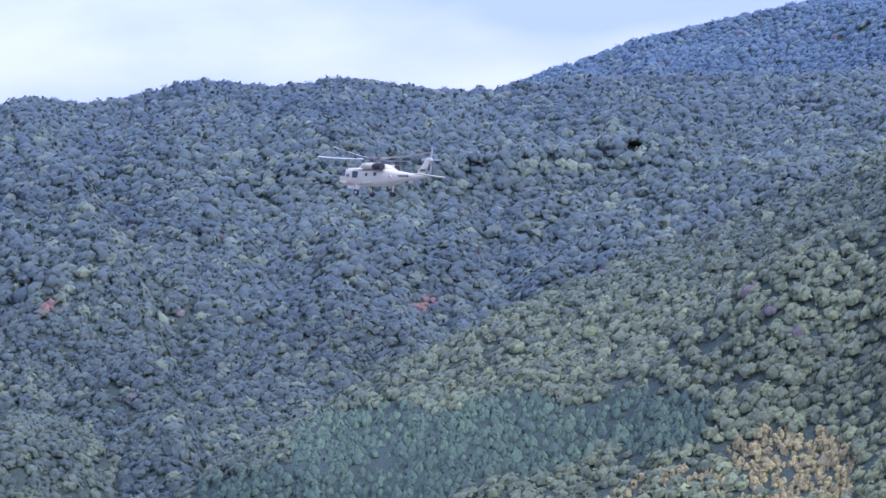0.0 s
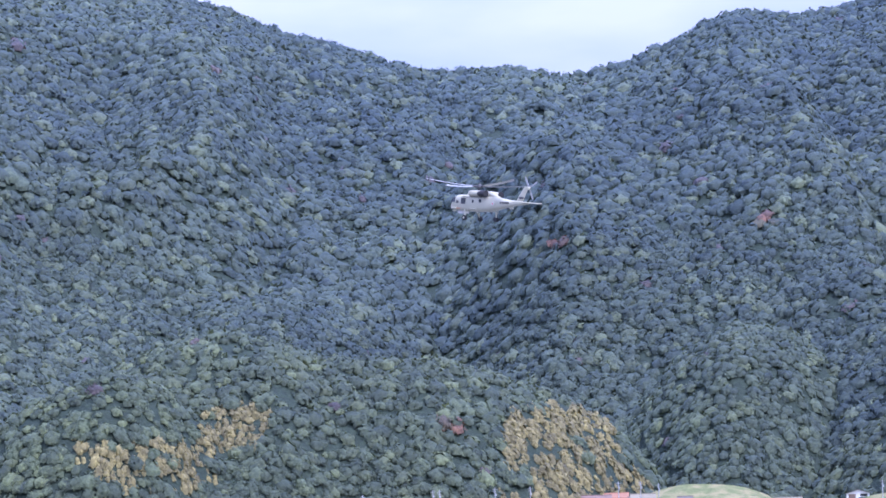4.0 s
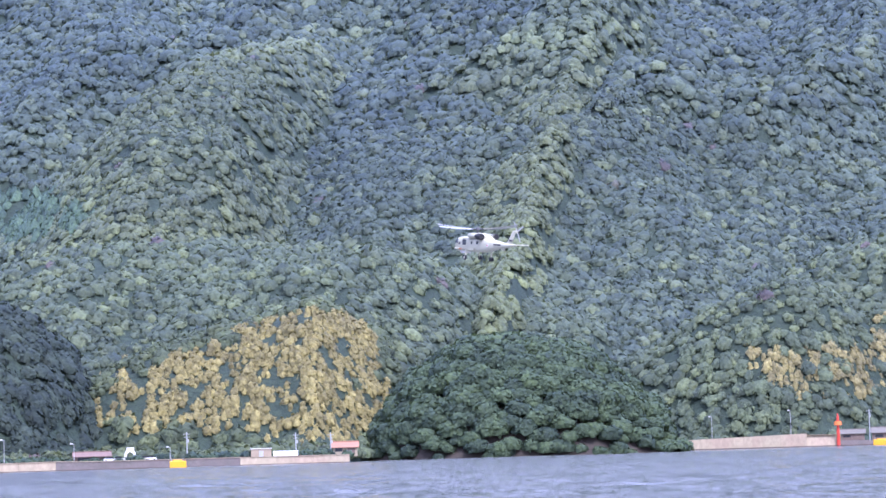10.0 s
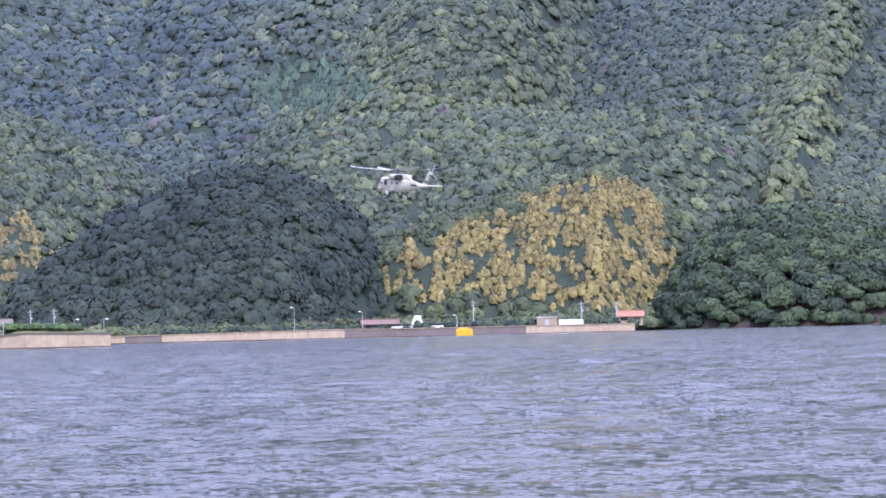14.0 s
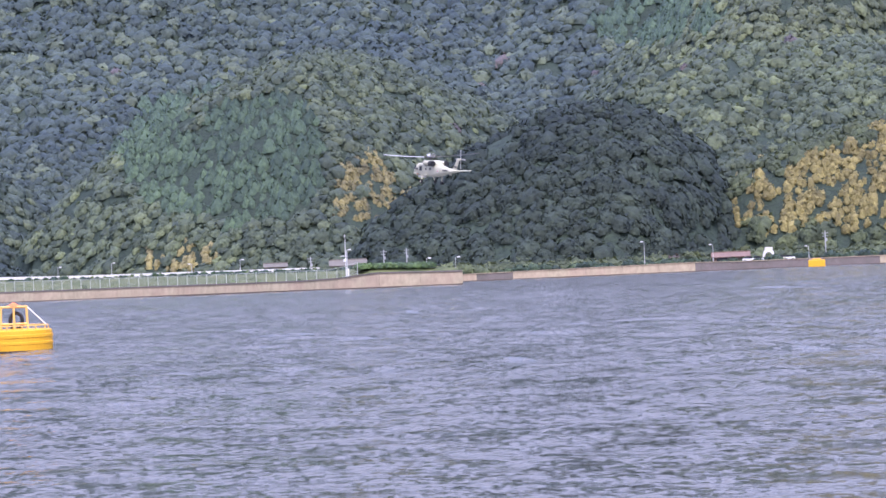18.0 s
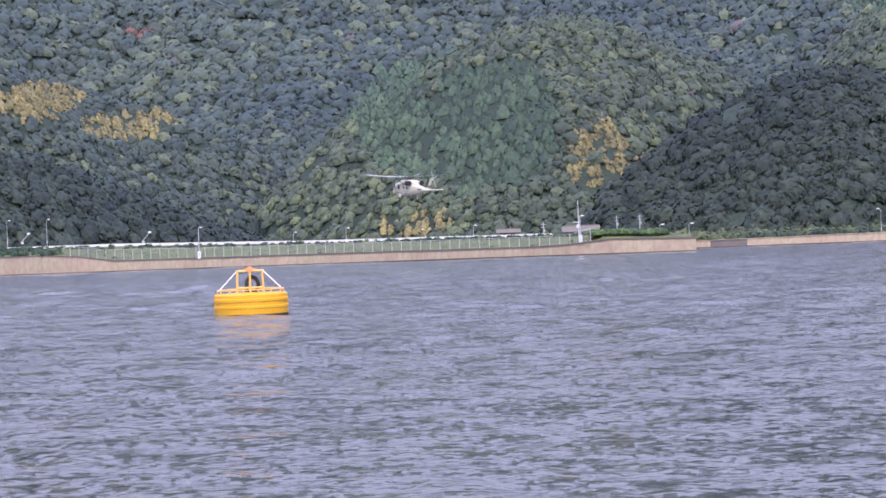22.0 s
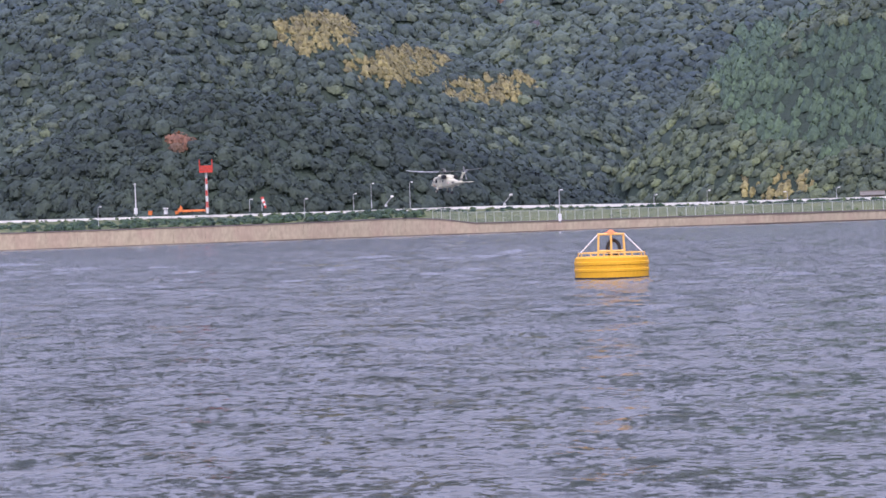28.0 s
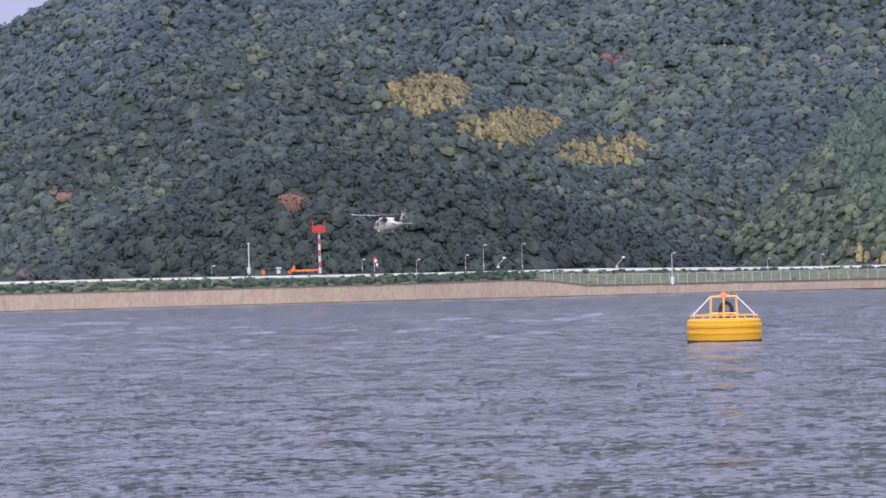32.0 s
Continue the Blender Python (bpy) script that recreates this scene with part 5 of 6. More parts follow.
def house(az, d, z, w, dep, h, wall, roof, side=False, rise=1.8, label="", storeys=1, turn=0.0):
    """A house with a gabled roof; side: the gable looks at the bay."""
    m = Matrix.Translation(at(az, d, z)) @ pose(0, 0, 0, 0, 0, az + turn + (90 if side else 0)) @ Matrix.Diagonal((1, 1, 0.84, 1))
    if side:
        w, dep = dep, w
    b = thing("house", m, label, "house", "village houses")
    part("wall", box(B(), -w / 2, w / 2, -dep / 2, dep / 2, -0.8, h), wall, b)
    for s in (1, -1):
        part("gable", loft(B(), [[(s * w / 2 - 0.1, -dep / 2, h), (s * w / 2 - 0.1, dep / 2, h), (s * w / 2 - 0.1, 0, h + rise - 0.1)], [(s * w / 2, -dep / 2, h), (s * w / 2, dep / 2, h), (s * w / 2, 0, h + rise - 0.1)]]), wall, b)
        o, e = 0.55, 0.5
        k = rise / (dep / 2)
        part("roof_slope", loft(B(), [[(x, 0, h + rise), (x, s * (dep / 2 + o), h - k * o), (x, s * (dep / 2 + o), h - k * o + 0.2), (x, 0, h + rise + 0.22)] for x in (-w / 2 - e, w / 2 + e)]), roof, b)
    part("ridge", box(B(), -w / 2 - 0.5, w / 2 + 0.5, -0.2, 0.2, h + rise + 0.1, h + rise + 0.42, 0.05), roof, b)
    span = w if not side else dep
    for lvl in range(storeys):
        z0 = 0.9 + lvl * 2.7
        n = max(2, int(span / 3.4))
        for i in range(n):
            c = -span / 2 + span * (i + 0.5) / n
            hw, hh = span / n * 0.30, 1.15
            door = lvl == 0 and i == n // 2
            za, zb = (0.0, 2.0) if door else (z0, z0 + hh)
            nm = "door" if door else "window"
            if side:
                o = part(nm, box(B(), w / 2 - 0.02, w / 2 + 0.06, c - hw, c + hw, za, zb), GLASS if not door else BOARDS, b)
                part("frame", box(B(), w / 2 + 0.02, w / 2 + 0.1, c - hw - 0.08, c + hw + 0.08, zb, zb + 0.1), TAN, o)
                o2 = part(nm, box(B(), -w / 2 - 0.06, -w / 2 + 0.02, c - hw, c + hw, za, zb), GLASS if not door else BOARDS, b)
                part("frame", box(B(), -w / 2 - 0.1, -w / 2 - 0.02, c - hw - 0.08, c + hw + 0.08, zb, zb + 0.1), TAN, o2)
            else:
                o = part(nm, box(B(), c - hw, c + hw, -dep / 2 - 0.06, -dep / 2 + 0.02, za, zb), GLASS if not door else BOARDS, b)
                part("frame", box(B(), c - hw - 0.08, c + hw + 0.08, -dep / 2 - 0.1, -dep / 2 - 0.02, zb, zb + 0.1), TAN, o)
    return b


G, P_, R_, BR = TILE_GREY, TILE_PALE, TILE_RED, TILE_BROWN
# bearing, distance, ground, width, depth, eaves, wall, roof, gable to the bay, storeys, words
for az, d, z, w, dep, h, wm, rm, sd, st, rise, words in [
    (2.55, 930, 2.0, 9.5, 6, 3.4, TAN, P_, False, 1, 2.0, "low tan house with a pale flat-pitched roof at the quay"),
    (2.25, 950, 2.4, 12.5, 7, 4.6, PLASTER, G, False, 1, 2.4, "plastered house with a grey tiled roof"),
    (1.2, 930, 2.0, 14, 7, 3.2, BOARDS, P_, False, 1, 2.0, "long dark boat shed with a pale roof"),
    (0.45, 932, 2.0, 10.5, 7, 5.2, CREAM, G, False, 2, 1.7, "two-storey cream house with a grey tiled roof"),
    (0.52, 958, 3.0, 9, 7, 6.4, TAN, R_, False, 2, 1.9, "house with a faded orange tiled roof"),
    (0.1, 975, 4.0, 10, 8, 6.6, PLASTER, G, False, 2, 2.2, "large plastered house with a grey roof"),
    (-0.15, 930, 2.0, 9, 6, 2.8, BOARDS, G, True, 1, 1.8, "small dark boarded boathouse with a grey gable"),
    (-0.72, 930, 2.0, 5.6, 8, 5.6, CREAM, P_, True, 2, 1.6, "tall cream house with its gable to the bay"),
    (-0.4, 962, 3.0, 13, 7, 6.2, TAN, G, False, 2, 1.8, "tan house with a wide grey roof"),
    (-1.3, 930, 2.0, 7, 6, 3.4, BOARDS, BR, True, 1, 1.6, "brown boarded house with a low gable"),
    (-1.5, 955, 3.0, 14, 8, 6.2, TAN, P_, False, 2, 1.6, "broad house with a pale roof"),
    (-1.95, 932, 2.0, 9, 6, 5.0, TAN, P_, False, 2, 1.2, "two-storey tan house with a balcony front"),
    (-2.1, 975, 4.0, 12, 8, 6.6, PLASTER, G, False, 2, 2.0, "pale house with a grey tiled roof"),
    (-2.55, 930, 2.0, 8, 7, 4.4, BOARDS, G, False, 2, 1.8, "dark boarded house with a grey roof"),
    (-2.95, 934, 2.0, 9, 7, 3.4, BOARDS, BR, True, 1, 2.2, "dark house with a brown gable"),
    (-3.2, 955, 3.2, 8, 6, 5.8, CREAM, R_, True, 2, 1.4, "narrow cream house with an orange gable"),
    (-3.68, 950, 3.0, 9.5, 8, 6.4, PLASTER, P_, False, 2, 2.4, "large pale house with a tall roof"),
    (-4.2, 932, 2.0, 9, 7, 5.2, PLASTER, G, False, 2, 1.6, "two-storey plastered house with a grey roof"),
    (-4.35, 962, 3.4, 15, 8, 6.2, BOARDS, G, False, 2, 2.0, "long dark house with a grey tiled roof"),
    (-4.85, 934, 2.0, 8, 6, 4.4, TAN, P_, False, 1, 1.6, "low tan house beside the water"),
    (-4.9, 985, 5.5, 11, 7, 6.2, TAN, BR, False, 2, 1.8, "brown-roofed house on the slope"),
    (-5.35, 1000, 7.5, 9, 6, 4.6, TAN, R_, False, 1, 2.0, "house with an orange roof on the slope"),
    (-5.8, 938, 2.2, 14, 8, 5.0, BOARDS, G, False, 2, 3.0, "large farmhouse with a steep grey tiled roof"),
    (-5.95, 985, 6.5, 9, 6, 5.0, PLASTER, P_, False, 1, 1.8, "pale house on the slope"),
    (-6.5, 936, 2.0, 7, 6, 2.8, PLASTER, G, True, 1, 2.0, "small green-grey gabled boathouse"),
    (-6.95, 955, 3.0, 10, 7, 5.4, TAN, G, False, 2, 1.8, "tan house with a grey roof"),
    (4.58, 930, 2.2, 8.5, 6, 2.6, BOARDS, G, False, 1, 1.6, "low dark shed with a grey roof at the quay"),
    (3.84, 930, 2.0, 10, 6, 3.0, BOARDS, G, False, 1, 2.0, "dark weathered boat shed with a grey roof"),
    (-10.75, 1000, 8.0, 9, 7, 2.4, WHITE, G, True, 1, 1.6, "white shed with a green-grey roof"),
    (-9.2, 985, 6.0, 10, 7, 2.4, PLASTER, P_, False, 1, 1.2, "long shed with a pale roof"),
    (-16.65, 970, 3.0, 9, 7, 2.8, PLASTER, G, False, 1, 2.0, "small house with a grey roof below the field"),
    (21.75, 716, 2.0, 10, 6, 2.2, BOARDS, BR, False, 1, 1.3, "small brown-roofed hut behind the wall"),
    (16.05, 716, 2.4, 7, 6, 2.4, TAN, R_, False, 1, 1.6, "weathered hut with a rusty roof"),
    (30.45, 760, 4.5, 10.5, 7, 2.2, BOARDS, G, False, 1, 1.8, "low dark house with a grey roof behind the fence corner"),
    (32.1, 770, 5.0, 6.5, 5, 2.2, BOARDS, G, False, 1, 1.1, "small dark shed with a grey roof behind the runway"),
]:
    house(az, d, z, w, dep, h, wm, rm, sd, rise, words, st)
hr = random.Random(9)
for k in range(24):
    az, row = 1.7 - 8.5 * k / 23 + hr.uniform(-0.1, 0.1), k % 3
    rm, tone = hr.choice([(G, "grey"), (G, "grey"), (P_, "pale"), (BR, "brown")])
    wm, skin = hr.choice([(TAN, "tan"), (PLASTER, "plastered"), (BOARDS, "dark boarded"), (CREAM, "cream")])
    house(az, (943, 966, 992)[row], (2.4, 3.6, 5.4)[row] + (1.2 if az < -3.5 else 0), hr.uniform(5, 8.5), hr.uniform(5, 6.5), hr.uniform(2.6, 4.8), wm, rm, hr.random() < 0.35, hr.uniform(1.3, 1.9), "small " + skin + " house with a " + tone + " roof in the village", 1, hr.uniform(-12, 12))
for az, d, z, h in [(1.51, 938, 2, 12), (1.18, 960, 3, 9.5), (0.4, 958, 3, 12), (-1.19, 955, 3, 13), (-1.34, 960, 3, 13), (-2.6, 950, 3, 13), (-3.4, 955, 3, 13), (-5.4, 950, 3, 14), (-5.9, 960, 4, 13), (-6.3, 960, 4, 12), (4.2, 925, 2, 11),
                    (-11.3, 985, 5, 10), (-13.65, 985, 6, 10), (-14.26, 985, 6, 9), (-15.74, 985, 5, 10), (-19.43, 940, 2.4, 9.5), (-21.57, 940, 2.2, 9.5), (-23.7, 940, 2, 9.6), (19.62, 705, 2.2, 7.7), (17.16, 705, 2.4, 6.4), (16.37, 712, 3, 5.6), (29.63, 760, 5, 5.6), (29.11, 760, 5, 5.8), (31.3, 770, 5, 4.5)]:
    u = thing("utility_pole", Matrix.Translation(at(az, d, z)) @ pose(0, 0, 0, 0, 0, az + (d * 7 % 40) - 20), "grey concrete utility pole with short cross arms", "utility pole", "utility poles")
    part("pole", rod(B(), (0, 0, -1.5), (0, 0, h), 0.2, 0.13, 8), STEEL, u)
    part("cross_arm", box(B(), -0.9, 0.9, -0.07, 0.07, h - 0.75, h - 0.6), STEEL, u)
    part("cross_arm", box(B(), -0.7, 0.7, -0.07, 0.07, h - 1.6, h - 1.45), STEEL, u)
    part("transformer", rod(B(), (0.32, 0, h - 3.0), (0.32, 0, h - 2.1), 0.25, None, 10), STEEL, u)
for az, d, e0, e1 in [(7.72, 907, 0.05, 0.57), (5.95, 907, 0.1, 0.66), (23.7, 693, -0.03, 0.51), (22.15, 694, -0.02, 0.38), (20.0, 697, -0.03, 0.25), (34.0, 720, 0.25, 0.45)]:
    lamp_post(az, d, EYE[2] + d * math.tan(radians(e0)), EYE[2] + d * math.tan(radians(e1)), -0.7)

# ---- small harbour things ----
light = thing("harbour_light", Matrix.Translation(at(4.9, 903, 1.2)), "red harbour light on the end of the breakwater", "harbour light")
part("column", rod(B(), (0, 0, -1), (0, 0, 6.2), 0.65, 0.5, 14), RED, light)
part("gallery", rod(B(), (0, 0, 6.2), (0, 0, 7.6), 1.35, 1.2, 16), ORANGE, light)
part("lantern", rod(rod(B(), (0, 0, 7.6), (0, 0, 9.2), 0.5, 0.4, 12), (0, 0, 9.2), (0, 0, 10.4), 0.35, 0.05, 10), RED, light)
rail = seawall("wall_pier_rail", [(5.6, 903.6, 4.75), (9.0, 903.6, 3.3)], "pale railing kerb along the breakwater", 0.2, 12.0)


BOARDS_DARK = material("tarred_boards", (0.06, 0.05, 0.045), 0.8, vary=0.3, size=0.8)


def moored(az, d, l, label, mat, kind="moored_boat"):
    b = thing(kind, Matrix.Translation(at(az, d, 0.0)) @ pose(0, 0, 0, 0, 0, az + (d % 7 - 3) * 4), label, "boat", "moored boats")
    hull = [[(x, y * wd, z) for y, z in ((-1, 0.75 + sh), (-0.75, -0.1), (0.75, -0.1), (1, 0.75 + sh))] for x, wd, sh in ((-l / 2, 0.85, 0.0), (-l / 4, 1.05, 0.0), (l / 5, 1.0, 0.1), (l * 0.4, 0.55, 0.3), (l / 2, 0.06, 0.5))]
    part("hull", loft(B(), hull), mat, b)
    part("cabin", box(B(), -l * 0.25, l * 0.02, -0.6, 0.6, 0.7, 1.9, 0.12), WHITE, b)
    part("cabin_window", box(B(), -l * 0.2, -l * 0.02, -0.63, 0.63, 1.25, 1.65), GLASS, b)
    part("mast", rod(B(), (-l * 0.3, 0, 0.6), (-l * 0.3, 0, 3.0), 0.05), STEEL, b)
    return b


for az, d, l, label, mat in [(2.85, 903, 5, "small white fishing boat at the quay", WHITE), (2.3, 901, 9, "pale workboat moored along the quay", STEEL), (-2.6, 902, 6, "orange boat moored by the houses", ORANGE), (-3.6, 902, 6, "white boat moored by the houses", WHITE), (-6.0, 903, 9, "white and orange fishing boat at the quay", WHITE), (-4.4, 903, 7, "red and white boat at the quay", RED)]:
    moored(az, d, l, label, mat)
HULL = material("weathered_hull", (0.42, 0.39, 0.34), 0.6, vary=0.25, size=0.8)
for k in range(26):
    az = -1.05 - 0.155 * k + 0.03 * math.sin(k * 2.3)
    f = thing("float_raft", Matrix.Translation(at(az, 905.5, 0.0)) @ pose(0, 0, 0, 0, 0, az), "low dark fishing raft with pale floats along the quay", "raft", "fishing rafts")
    part("deck", box(B(), -1.0, 1.0, -0.7, 0.7, 0.1, 0.75, 0.05), RED if k in (9, 10, 17, 18, 20) else BOARDS_DARK, f)
    for x in (-0.55, 0.5):
        part("float", rod(B(), (x - 0.3, -0.8, 0.55 + 0.1 * (k % 3)), (x + 0.3, -0.8, 0.55 + 0.1 * (k % 3)), 0.3, None, 8), WHITE if (k * 7 + int(x * 4)) % 3 else HULL, f)
for az, d, w, h, label in [(3.92, 899, 6.6, 1.9, "yellow floating pontoon tank near the breakwater"), (19.83, 685, 4.5, 1.9, "yellow floating drum buoy near the far wall")]:
    t = thing("pontoon", Matrix.Translation(at(az, d, 0.0)) @ pose(0, 0, 0, 0, 0, az), label, "pontoon", "yellow pontoons")
    part("tank", box(B(), -w / 2, w / 2, -1.4, 1.4, -0.3, h, 0.15), YELLOW, t)
    part("top_plate", box(B(), -w * 0.3, w * 0.25, -1.0, 1.0, h, h + 0.35, 0.08), YELLOW, t)
    part("rail", rod(rod(B(), (-w * 0.4, 0, h), (-w * 0.4, 0, h + 0.9), 0.07), (w * 0.3, 0, h), (w * 0.3, 0, h + 0.7), 0.07), STEEL, t)
arch = thing("stone_gate", Matrix.Translation(at(20.9, 718, 2.0)) @ pose(0, 0, 0, 0, 0, 21), "pale stone ruin of a gate arch", "gate")
arch.scale = (0.72, 0.72, 0.72)
n = 11
bm = B()
prev = None
for i in range(n + 1):
    t = math.pi * i / n
    p, q = (1.35 * math.cos(t), 2.2 + 1.5 * math.sin(t)), (2.3 * math.cos(t), 2.2 + 3.1 * math.sin(t))
    if prev:
        loft(bm, [[(prev[0][0], y, prev[0][1]), (p[0], y, p[1]), (q[0], y, q[1]), (prev[1][0], y, prev[1][1])] for y in (-0.9, 0.9)])
    prev = (p, q)
part("arch", bm, PAVED, arch)
for s in (1, -1):
    part("pier", box(B(), min(s * 1.35, s * 2.3), max(s * 1.35, s * 2.3), -0.9, 0.9, 0, 2.22, 0.05), PAVED, arch)
part("lintel", box(B(), -1.4, 1.6, -0.8, 0.8, 4.6, 5.6, 0.1), PAVED, arch)
shed = thing("tank_shed", Matrix.Translation(at(17.95, 704, 2.1)) @ pose(0, 0, 0, 0, 0, 18), "grey block shed behind the far wall", "shed")
part("body", box(B(), -2.8, 2.8, -2, 2, 0, 2.4, 0.05), CONCRETE, shed)
part("roof_slab", box(B(), -3.0, 3.0, -2.2, 2.2, 2.4, 2.6, 0.03), PAVED, shed)
part("door", box(B(), -0.6, 0.6, -2.06, -1.98, 0, 1.9), STEEL, shed)
tun = thing("greenhouse", Matrix.Translation(at(17.4, 704, 2.1)) @ pose(0, 0, 0, 0, 0, 17), "long white plastic greenhouse tunnel", "greenhouse")
part("cover", loft(B(), [[(x, 1.6 * math.cos(t), 1.7 * math.sin(t)) for t in [math.pi * i / 10 for i in range(11)]] for x in (-3.4, 3.4)]), WHITE, tun)
for x in (-2.2, 0, 2.2):
    part("hoop", loft(B(), [[(x + o, 1.66 * math.cos(t), 1.76 * math.sin(t)) for t in [math.pi * i / 10 for i in range(11)]] for o in (-0.05, 0.05)]), STEEL, tun)
car_spots = [(21.35, WHITE), (21.15, STEEL), (20.6, GREY_PAINT), (20.45, WHITE)]
for az, mat in car_spots:
    c = thing("small_car", Matrix.Translation(at(az, 706, 2.1)) @ pose(0, 0, 0, 0, 0, az), "small parked pale car behind the wall", "car", "parked cars")
    part("body", box(B(), -1.75, 1.75, -0.75, 0.75, 0.3, 0.95, 0.15), mat, c)
    part("cabin", loft(B(), [[(-1.2, y, 0.93), (1.1, y, 0.93), (0.7, y, 1.5), (-0.9, y, 1.5)] for y in (-0.68, 0.68)]), GLASS, c)
    for x in (-1.1, 1.1):
        for y in (-0.72, 0.72):
            part("wheel", rod(B(), (x, y - 0.09, 0.3), (x, y + 0.09, 0.3), 0.3, None, 12), RUBBER, c)
# grass field and terraces on the far shore
for nm, spots, label in [("field_terrace", [(-14.8, -17.8, 0.05, 0.55, 965)], "bright green sloping field below the woods"), ("field_lower", [(-19.6, -25, 0.0, 0.3, 950), (-10.2, -15.0, 0.15, 0.5, 975), (1.9, 0.2, 0.3, 0.6, 985), (-5.5, -9.0, 0.3, 0.75, 995)], "pale grass and stubble plots on the shore")]:
    f = new(nm)
    tagged(f, label, "field", kind="structure")
    for a0, a1, e0, e1, d in spots:
        co = []
        lo, hi = EYE[2] + d * math.tan(radians(e0)), EYE[2] + (d + 22) * math.tan(radians(e1))
        bm = B()
        ns = 14
        ring0 = [at(a0 + (a1 - a0) * i / ns, d, lo + 0.3 * math.sin(i * 1.7)) for i in range(ns + 1)]
        ring1 = [at(a0 + (a1 - a0) * i / ns, d + 22, lo + (hi - lo) * math.sin(math.pi * i / ns) ** 0.7 + 0.2 * math.sin(i * 1.1 + d)) for i in range(ns + 1)]
        v0, v1, v2 = [bm.verts.new(p) for p in ring0], [bm.verts.new(p) for p in ring1], [bm.verts.new((p.x, p.y, -1)) for p in ring0]
        for i in range(ns):
            bm.faces.new((v0[i], v0[i + 1], v1[i + 1], v1[i]))
            bm.faces.new((v2[i], v2[i + 1], v0[i + 1], v0[i]))
        part("terrace", bm, MEADOW, f)
SHORE_BUSHES = [leaf_crown(120, 0.24, 800 + q, 8) for q in range(10)]
# bushes and garden trees along the far shore and between the houses
rs = np.random.RandomState(31)
ga = np.concatenate([rs.uniform(-33, -7.3, 260), rs.uniform(-7.3, 3.2, 130), rs.uniform(-15.2, -10, 40), rs.uniform(15.9, 27, 150)])
gd_ = np.where(ga > 15, rs.uniform(702, 716, len(ga)), np.where(ga > -7.3, rs.uniform(944, 1010, len(ga)), rs.uniform(950, 1012, len(ga))))
keep = ~((ga > -17.7) & (ga < -15.1) & (gd_ < 1000))
ga, gd_ = ga[keep], gd_[keep]
gz = 1.2 + np.clip(gd_ - 950, 0, 60) * 0.08 * (ga < 15)
gs = rs.uniform(1.3, 3.4, len(ga)) * np.where(ga > 15, 0.7, 1.0)
gc = np.array([0.075, 0.105, 0.038]) * (0.6 + 0.8 * rs.rand(len(ga)))[:, None]
gr = np.radians(ga)
plant("garden_bushes", "rounded green bushes and small trees between the houses and fields", SHORE_BUSHES, np.stack([-np.sin(gr) * gd_, np.cos(gr) * gd_, gz + gs * 0.4], 1), gs, np.full(len(ga), 1.0), gc, category="bushes")


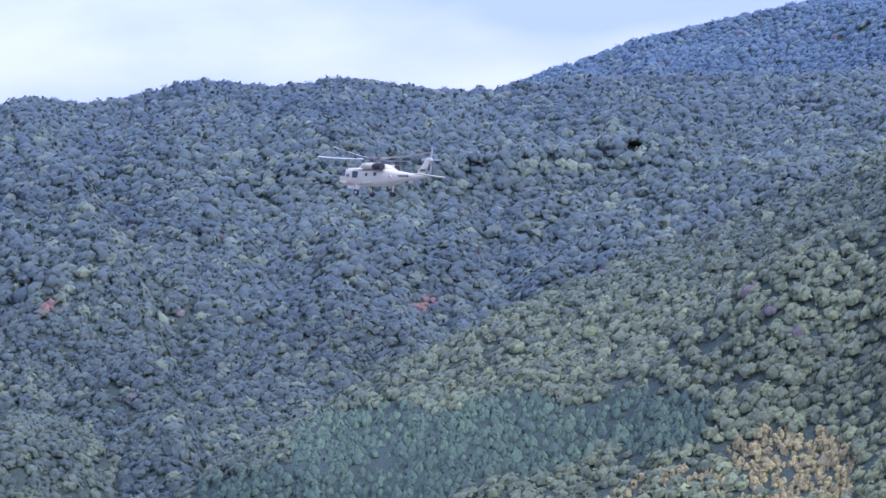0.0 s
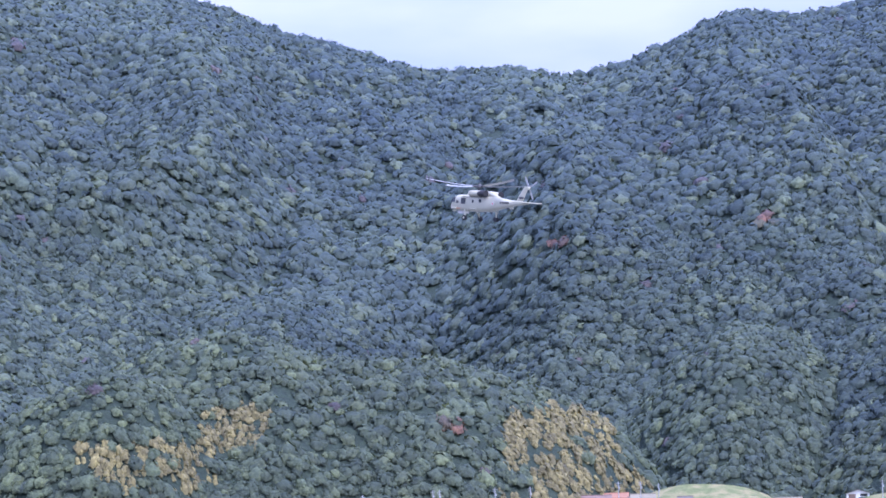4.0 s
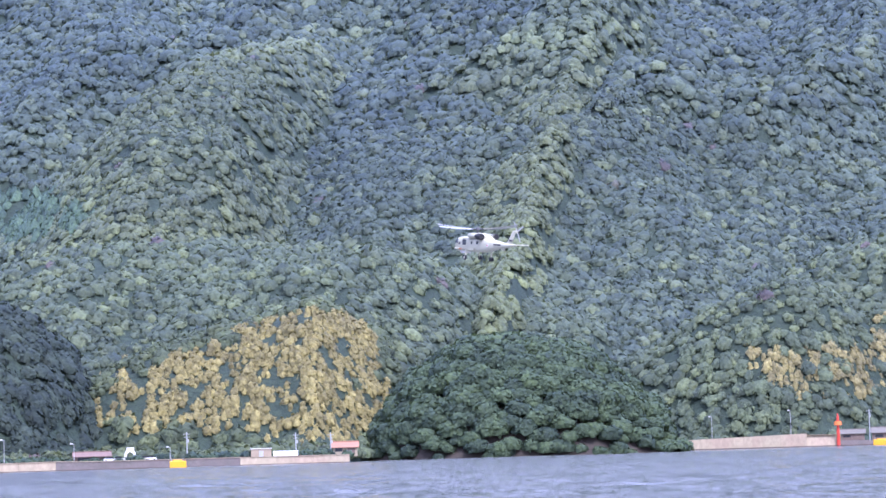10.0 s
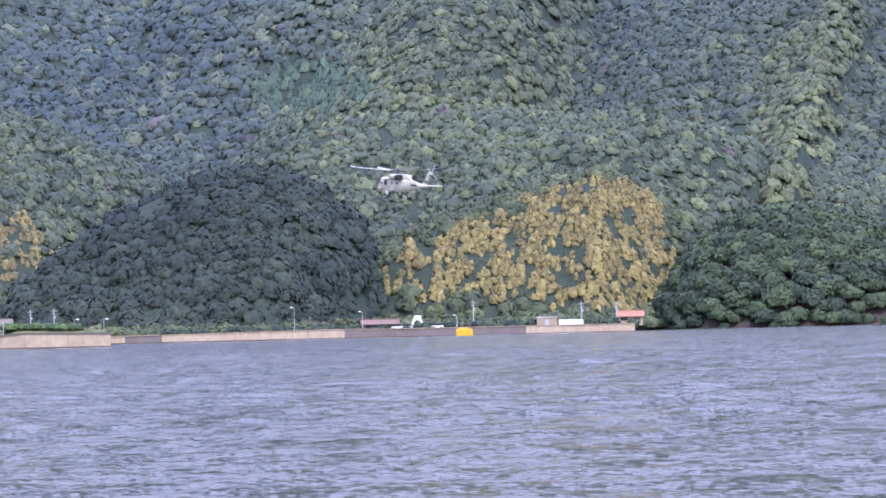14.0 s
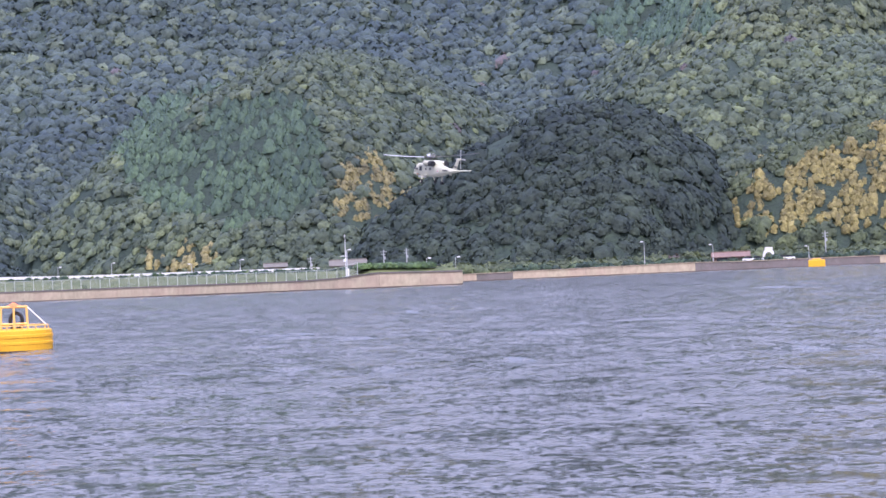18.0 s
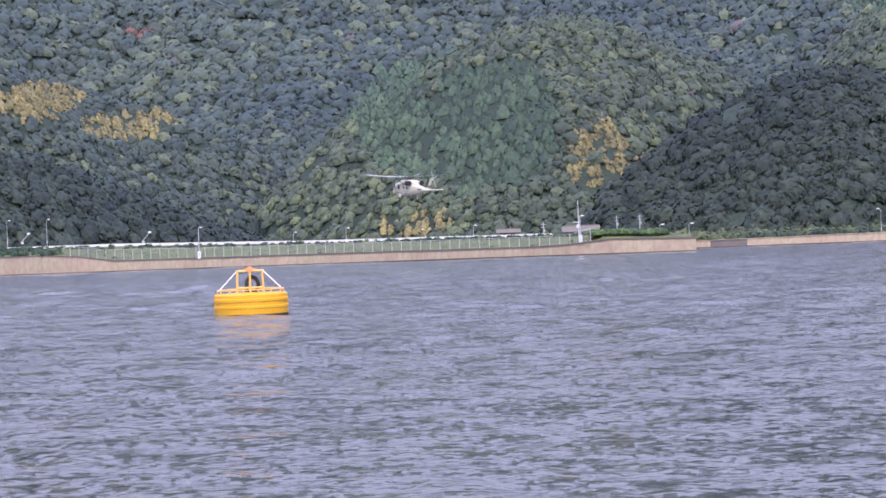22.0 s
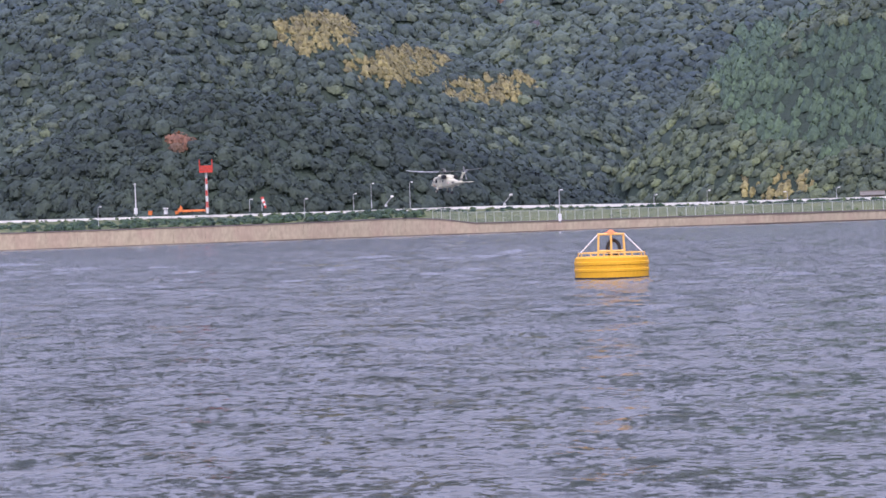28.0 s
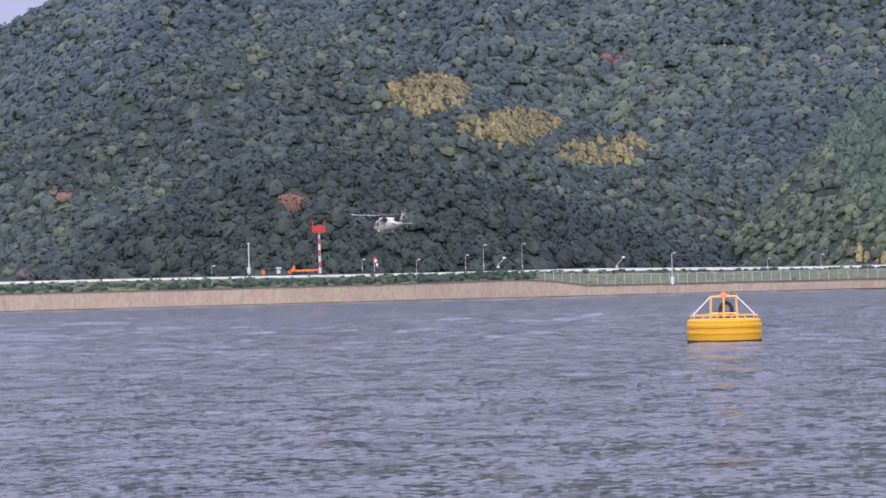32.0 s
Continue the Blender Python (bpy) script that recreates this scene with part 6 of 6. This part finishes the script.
# ---- what moves ----
# seconds, bearing, distance, height of the wheels, heading off the bearing, nose up
FLIGHT = [
    (0, -16.466, 300.0, 50.52, 42.8, 8.9, 0),
    (0.5, -14.555, 303.5, 49.55, 43.4, 8.8, 0),
    (1, -12.702, 307.0, 48.88, 44.1, 8.7, 0),
    (1.5, -10.873, 310.5, 47.98, 44.8, 8.6, 0),
    (2, -9.126, 314.0, 46.93, 45.4, 8.5, 0),
    (2.5, -7.367, 317.5, 45.87, 46.0, 8.5, 0),
    (3, -5.690, 321.0, 44.97, 46.7, 8.4, 0),
    (3.5, -4.053, 324.5, 43.89, 47.3, 8.3, 0),
    (5.5, 1.959, 338.5, 39.99, 49.6, 8.0, 0),
    (6, 3.353, 342.0, 38.87, 50.1, 8.0, 0),
    (6.5, 4.675, 345.4, 37.75, 50.7, 7.9, 0),
    (7, 5.960, 348.9, 36.62, 51.2, 7.8, 0),
    (7.5, 7.145, 352.3, 35.67, 51.7, 7.8, 0),
    (8, 8.349, 355.7, 34.47, 52.2, 7.7, 0),
    (8.5, 9.520, 359.1, 33.57, 52.7, 7.6, 0),
    (9, 10.663, 362.6, 32.88, 53.1, 7.6, 0),
    (9.5, 11.761, 366.0, 31.87, 53.6, 7.5, 0),
    (10, 12.876, 369.4, 31.03, 54.1, 7.4, 0),
    (10.5, 13.981, 372.9, 30.07, 54.5, 7.4, 0),
    (11, 15.057, 376.3, 29.13, 54.9, 7.3, 0),
    (11.5, 16.105, 379.7, 28.09, 55.4, 7.2, 0),
    (12, 17.169, 383.1, 27.20, 55.8, 7.1, 0),
    (12.5, 18.202, 386.6, 26.34, 56.2, 7.1, 0),
    (13, 19.249, 390.0, 25.53, 56.6, 7.0, 0),
    (13.5, 20.271, 394.2, 24.60, 57.0, 6.9, 0),
    (15.5, 24.113, 410.8, 21.78, 58.4, 6.6, 0),
    (16, 25.061, 415.0, 21.52, 58.7, 6.5, 0),
    (16.5, 25.962, 419.2, 20.77, 59.1, 6.4, 0),
    (17, 26.797, 423.3, 20.20, 59.4, 6.3, 0),
    (17.5, 27.651, 427.5, 19.54, 59.7, 6.2, 0),
    (18, 28.440, 431.7, 18.74, 60.0, 6.2, 0),
    (18.5, 29.241, 435.8, 17.94, 60.3, 6.1, 0),
    (19, 29.999, 440.0, 17.20, 60.6, 6.0, 0),
    (19.5, 30.756, 445.6, 16.49, 60.9, 5.8, 0),
    (20, 31.504, 451.1, 15.68, 61.1, 5.7, 0),
    (20.5, 32.216, 456.7, 14.97, 61.4, 5.6, 0),
    (21, 32.932, 462.2, 14.19, 61.6, 5.5, 0),
    (21.5, 33.628, 467.8, 13.33, 61.9, 5.4, 0),
    (22, 34.325, 473.3, 12.45, 62.1, 5.3, 0),
    (22.5, 35.006, 478.9, 11.52, 62.4, 5.1, 0),
    (23, 35.670, 484.4, 10.70, 62.6, 5.0, 0),
    (23.5, 36.327, 490.0, 9.70, 62.8, 4.9, 0),
    (24, 36.992, 495.6, 8.95, 63.0, 4.7, 0),
    (24.5, 37.644, 501.1, 8.07, 63.2, 4.6, 0),
    (26.5, 40.057, 523.3, 7.31, 64.0, 3.9, 0),
    (27, 40.625, 528.9, 7.89, 64.2, 3.8, 0),
    (27.5, 41.194, 534.4, 8.85, 64.3, 3.6, 0),
    (28, 41.729, 540.0, 10.10, 64.5, 3.4, 0),
    (28.5, 42.249, 543.1, 11.25, 64.7, 3.2, 0),
    (29, 42.747, 546.2, 12.18, 64.8, 3.0, 0),
    (29.5, 43.239, 549.4, 13.00, 65.0, 2.8, 0),
    (30, 43.729, 552.5, 13.69, 65.1, 2.6, 0),
    (30.5, 44.217, 555.6, 14.30, 65.2, 2.4, 0),
    (31, 44.657, 558.8, 14.86, 65.4, 2.2, 0),
    (31.5, 45.135, 561.9, 15.52, 65.5, 1.9, 0),
    (32, 45.619, 565.0, 16.02, 65.6, 1.7, 0),
]


def motions():
    rows = []
    for t, az, d, z, head, up, bank_ in FLIGHT:
        rows.append((t, Matrix.Translation(at(az, d, z)) @ pose(0, 0, 0, 0, 0, 180 + az - head) @ pose(0, 0, 0, bank_, -up, 0)))
    walk(heli, rows)
    n = int(32 * FPS)
    walk(main_rotor, [(i / FPS, pose(0.55, 0, 3.95, 0, 3, 0) @ pose(0, 0, 0, 0, 0, ROTOR_START + 51.6 * i)) for i in range(n + 1)])
    walk(tail_rotor, [(i / FPS, pose(-8.6, -0.45, 3.95, 90, 0, 0) @ pose(0, 0, 0, 0, 0, 62 * i)) for i in range(n + 1)])
    walk(mooring, [(0.5 * i, Matrix.Translation(at(38.02, 115.5, 0.03 * math.sin(i * 1.3))) @ pose(0, 0, 0, 0.5 * math.sin(i * 0.9), 0.6 * math.sin(i * 0.7), 38)) for i in range(65)])
    walk(water, [(0, pose(0, 0, 0)), (16, pose(-9, -6, 0)), (32, pose(-18, -12, 0))])


ROTOR_START = 10
motions()
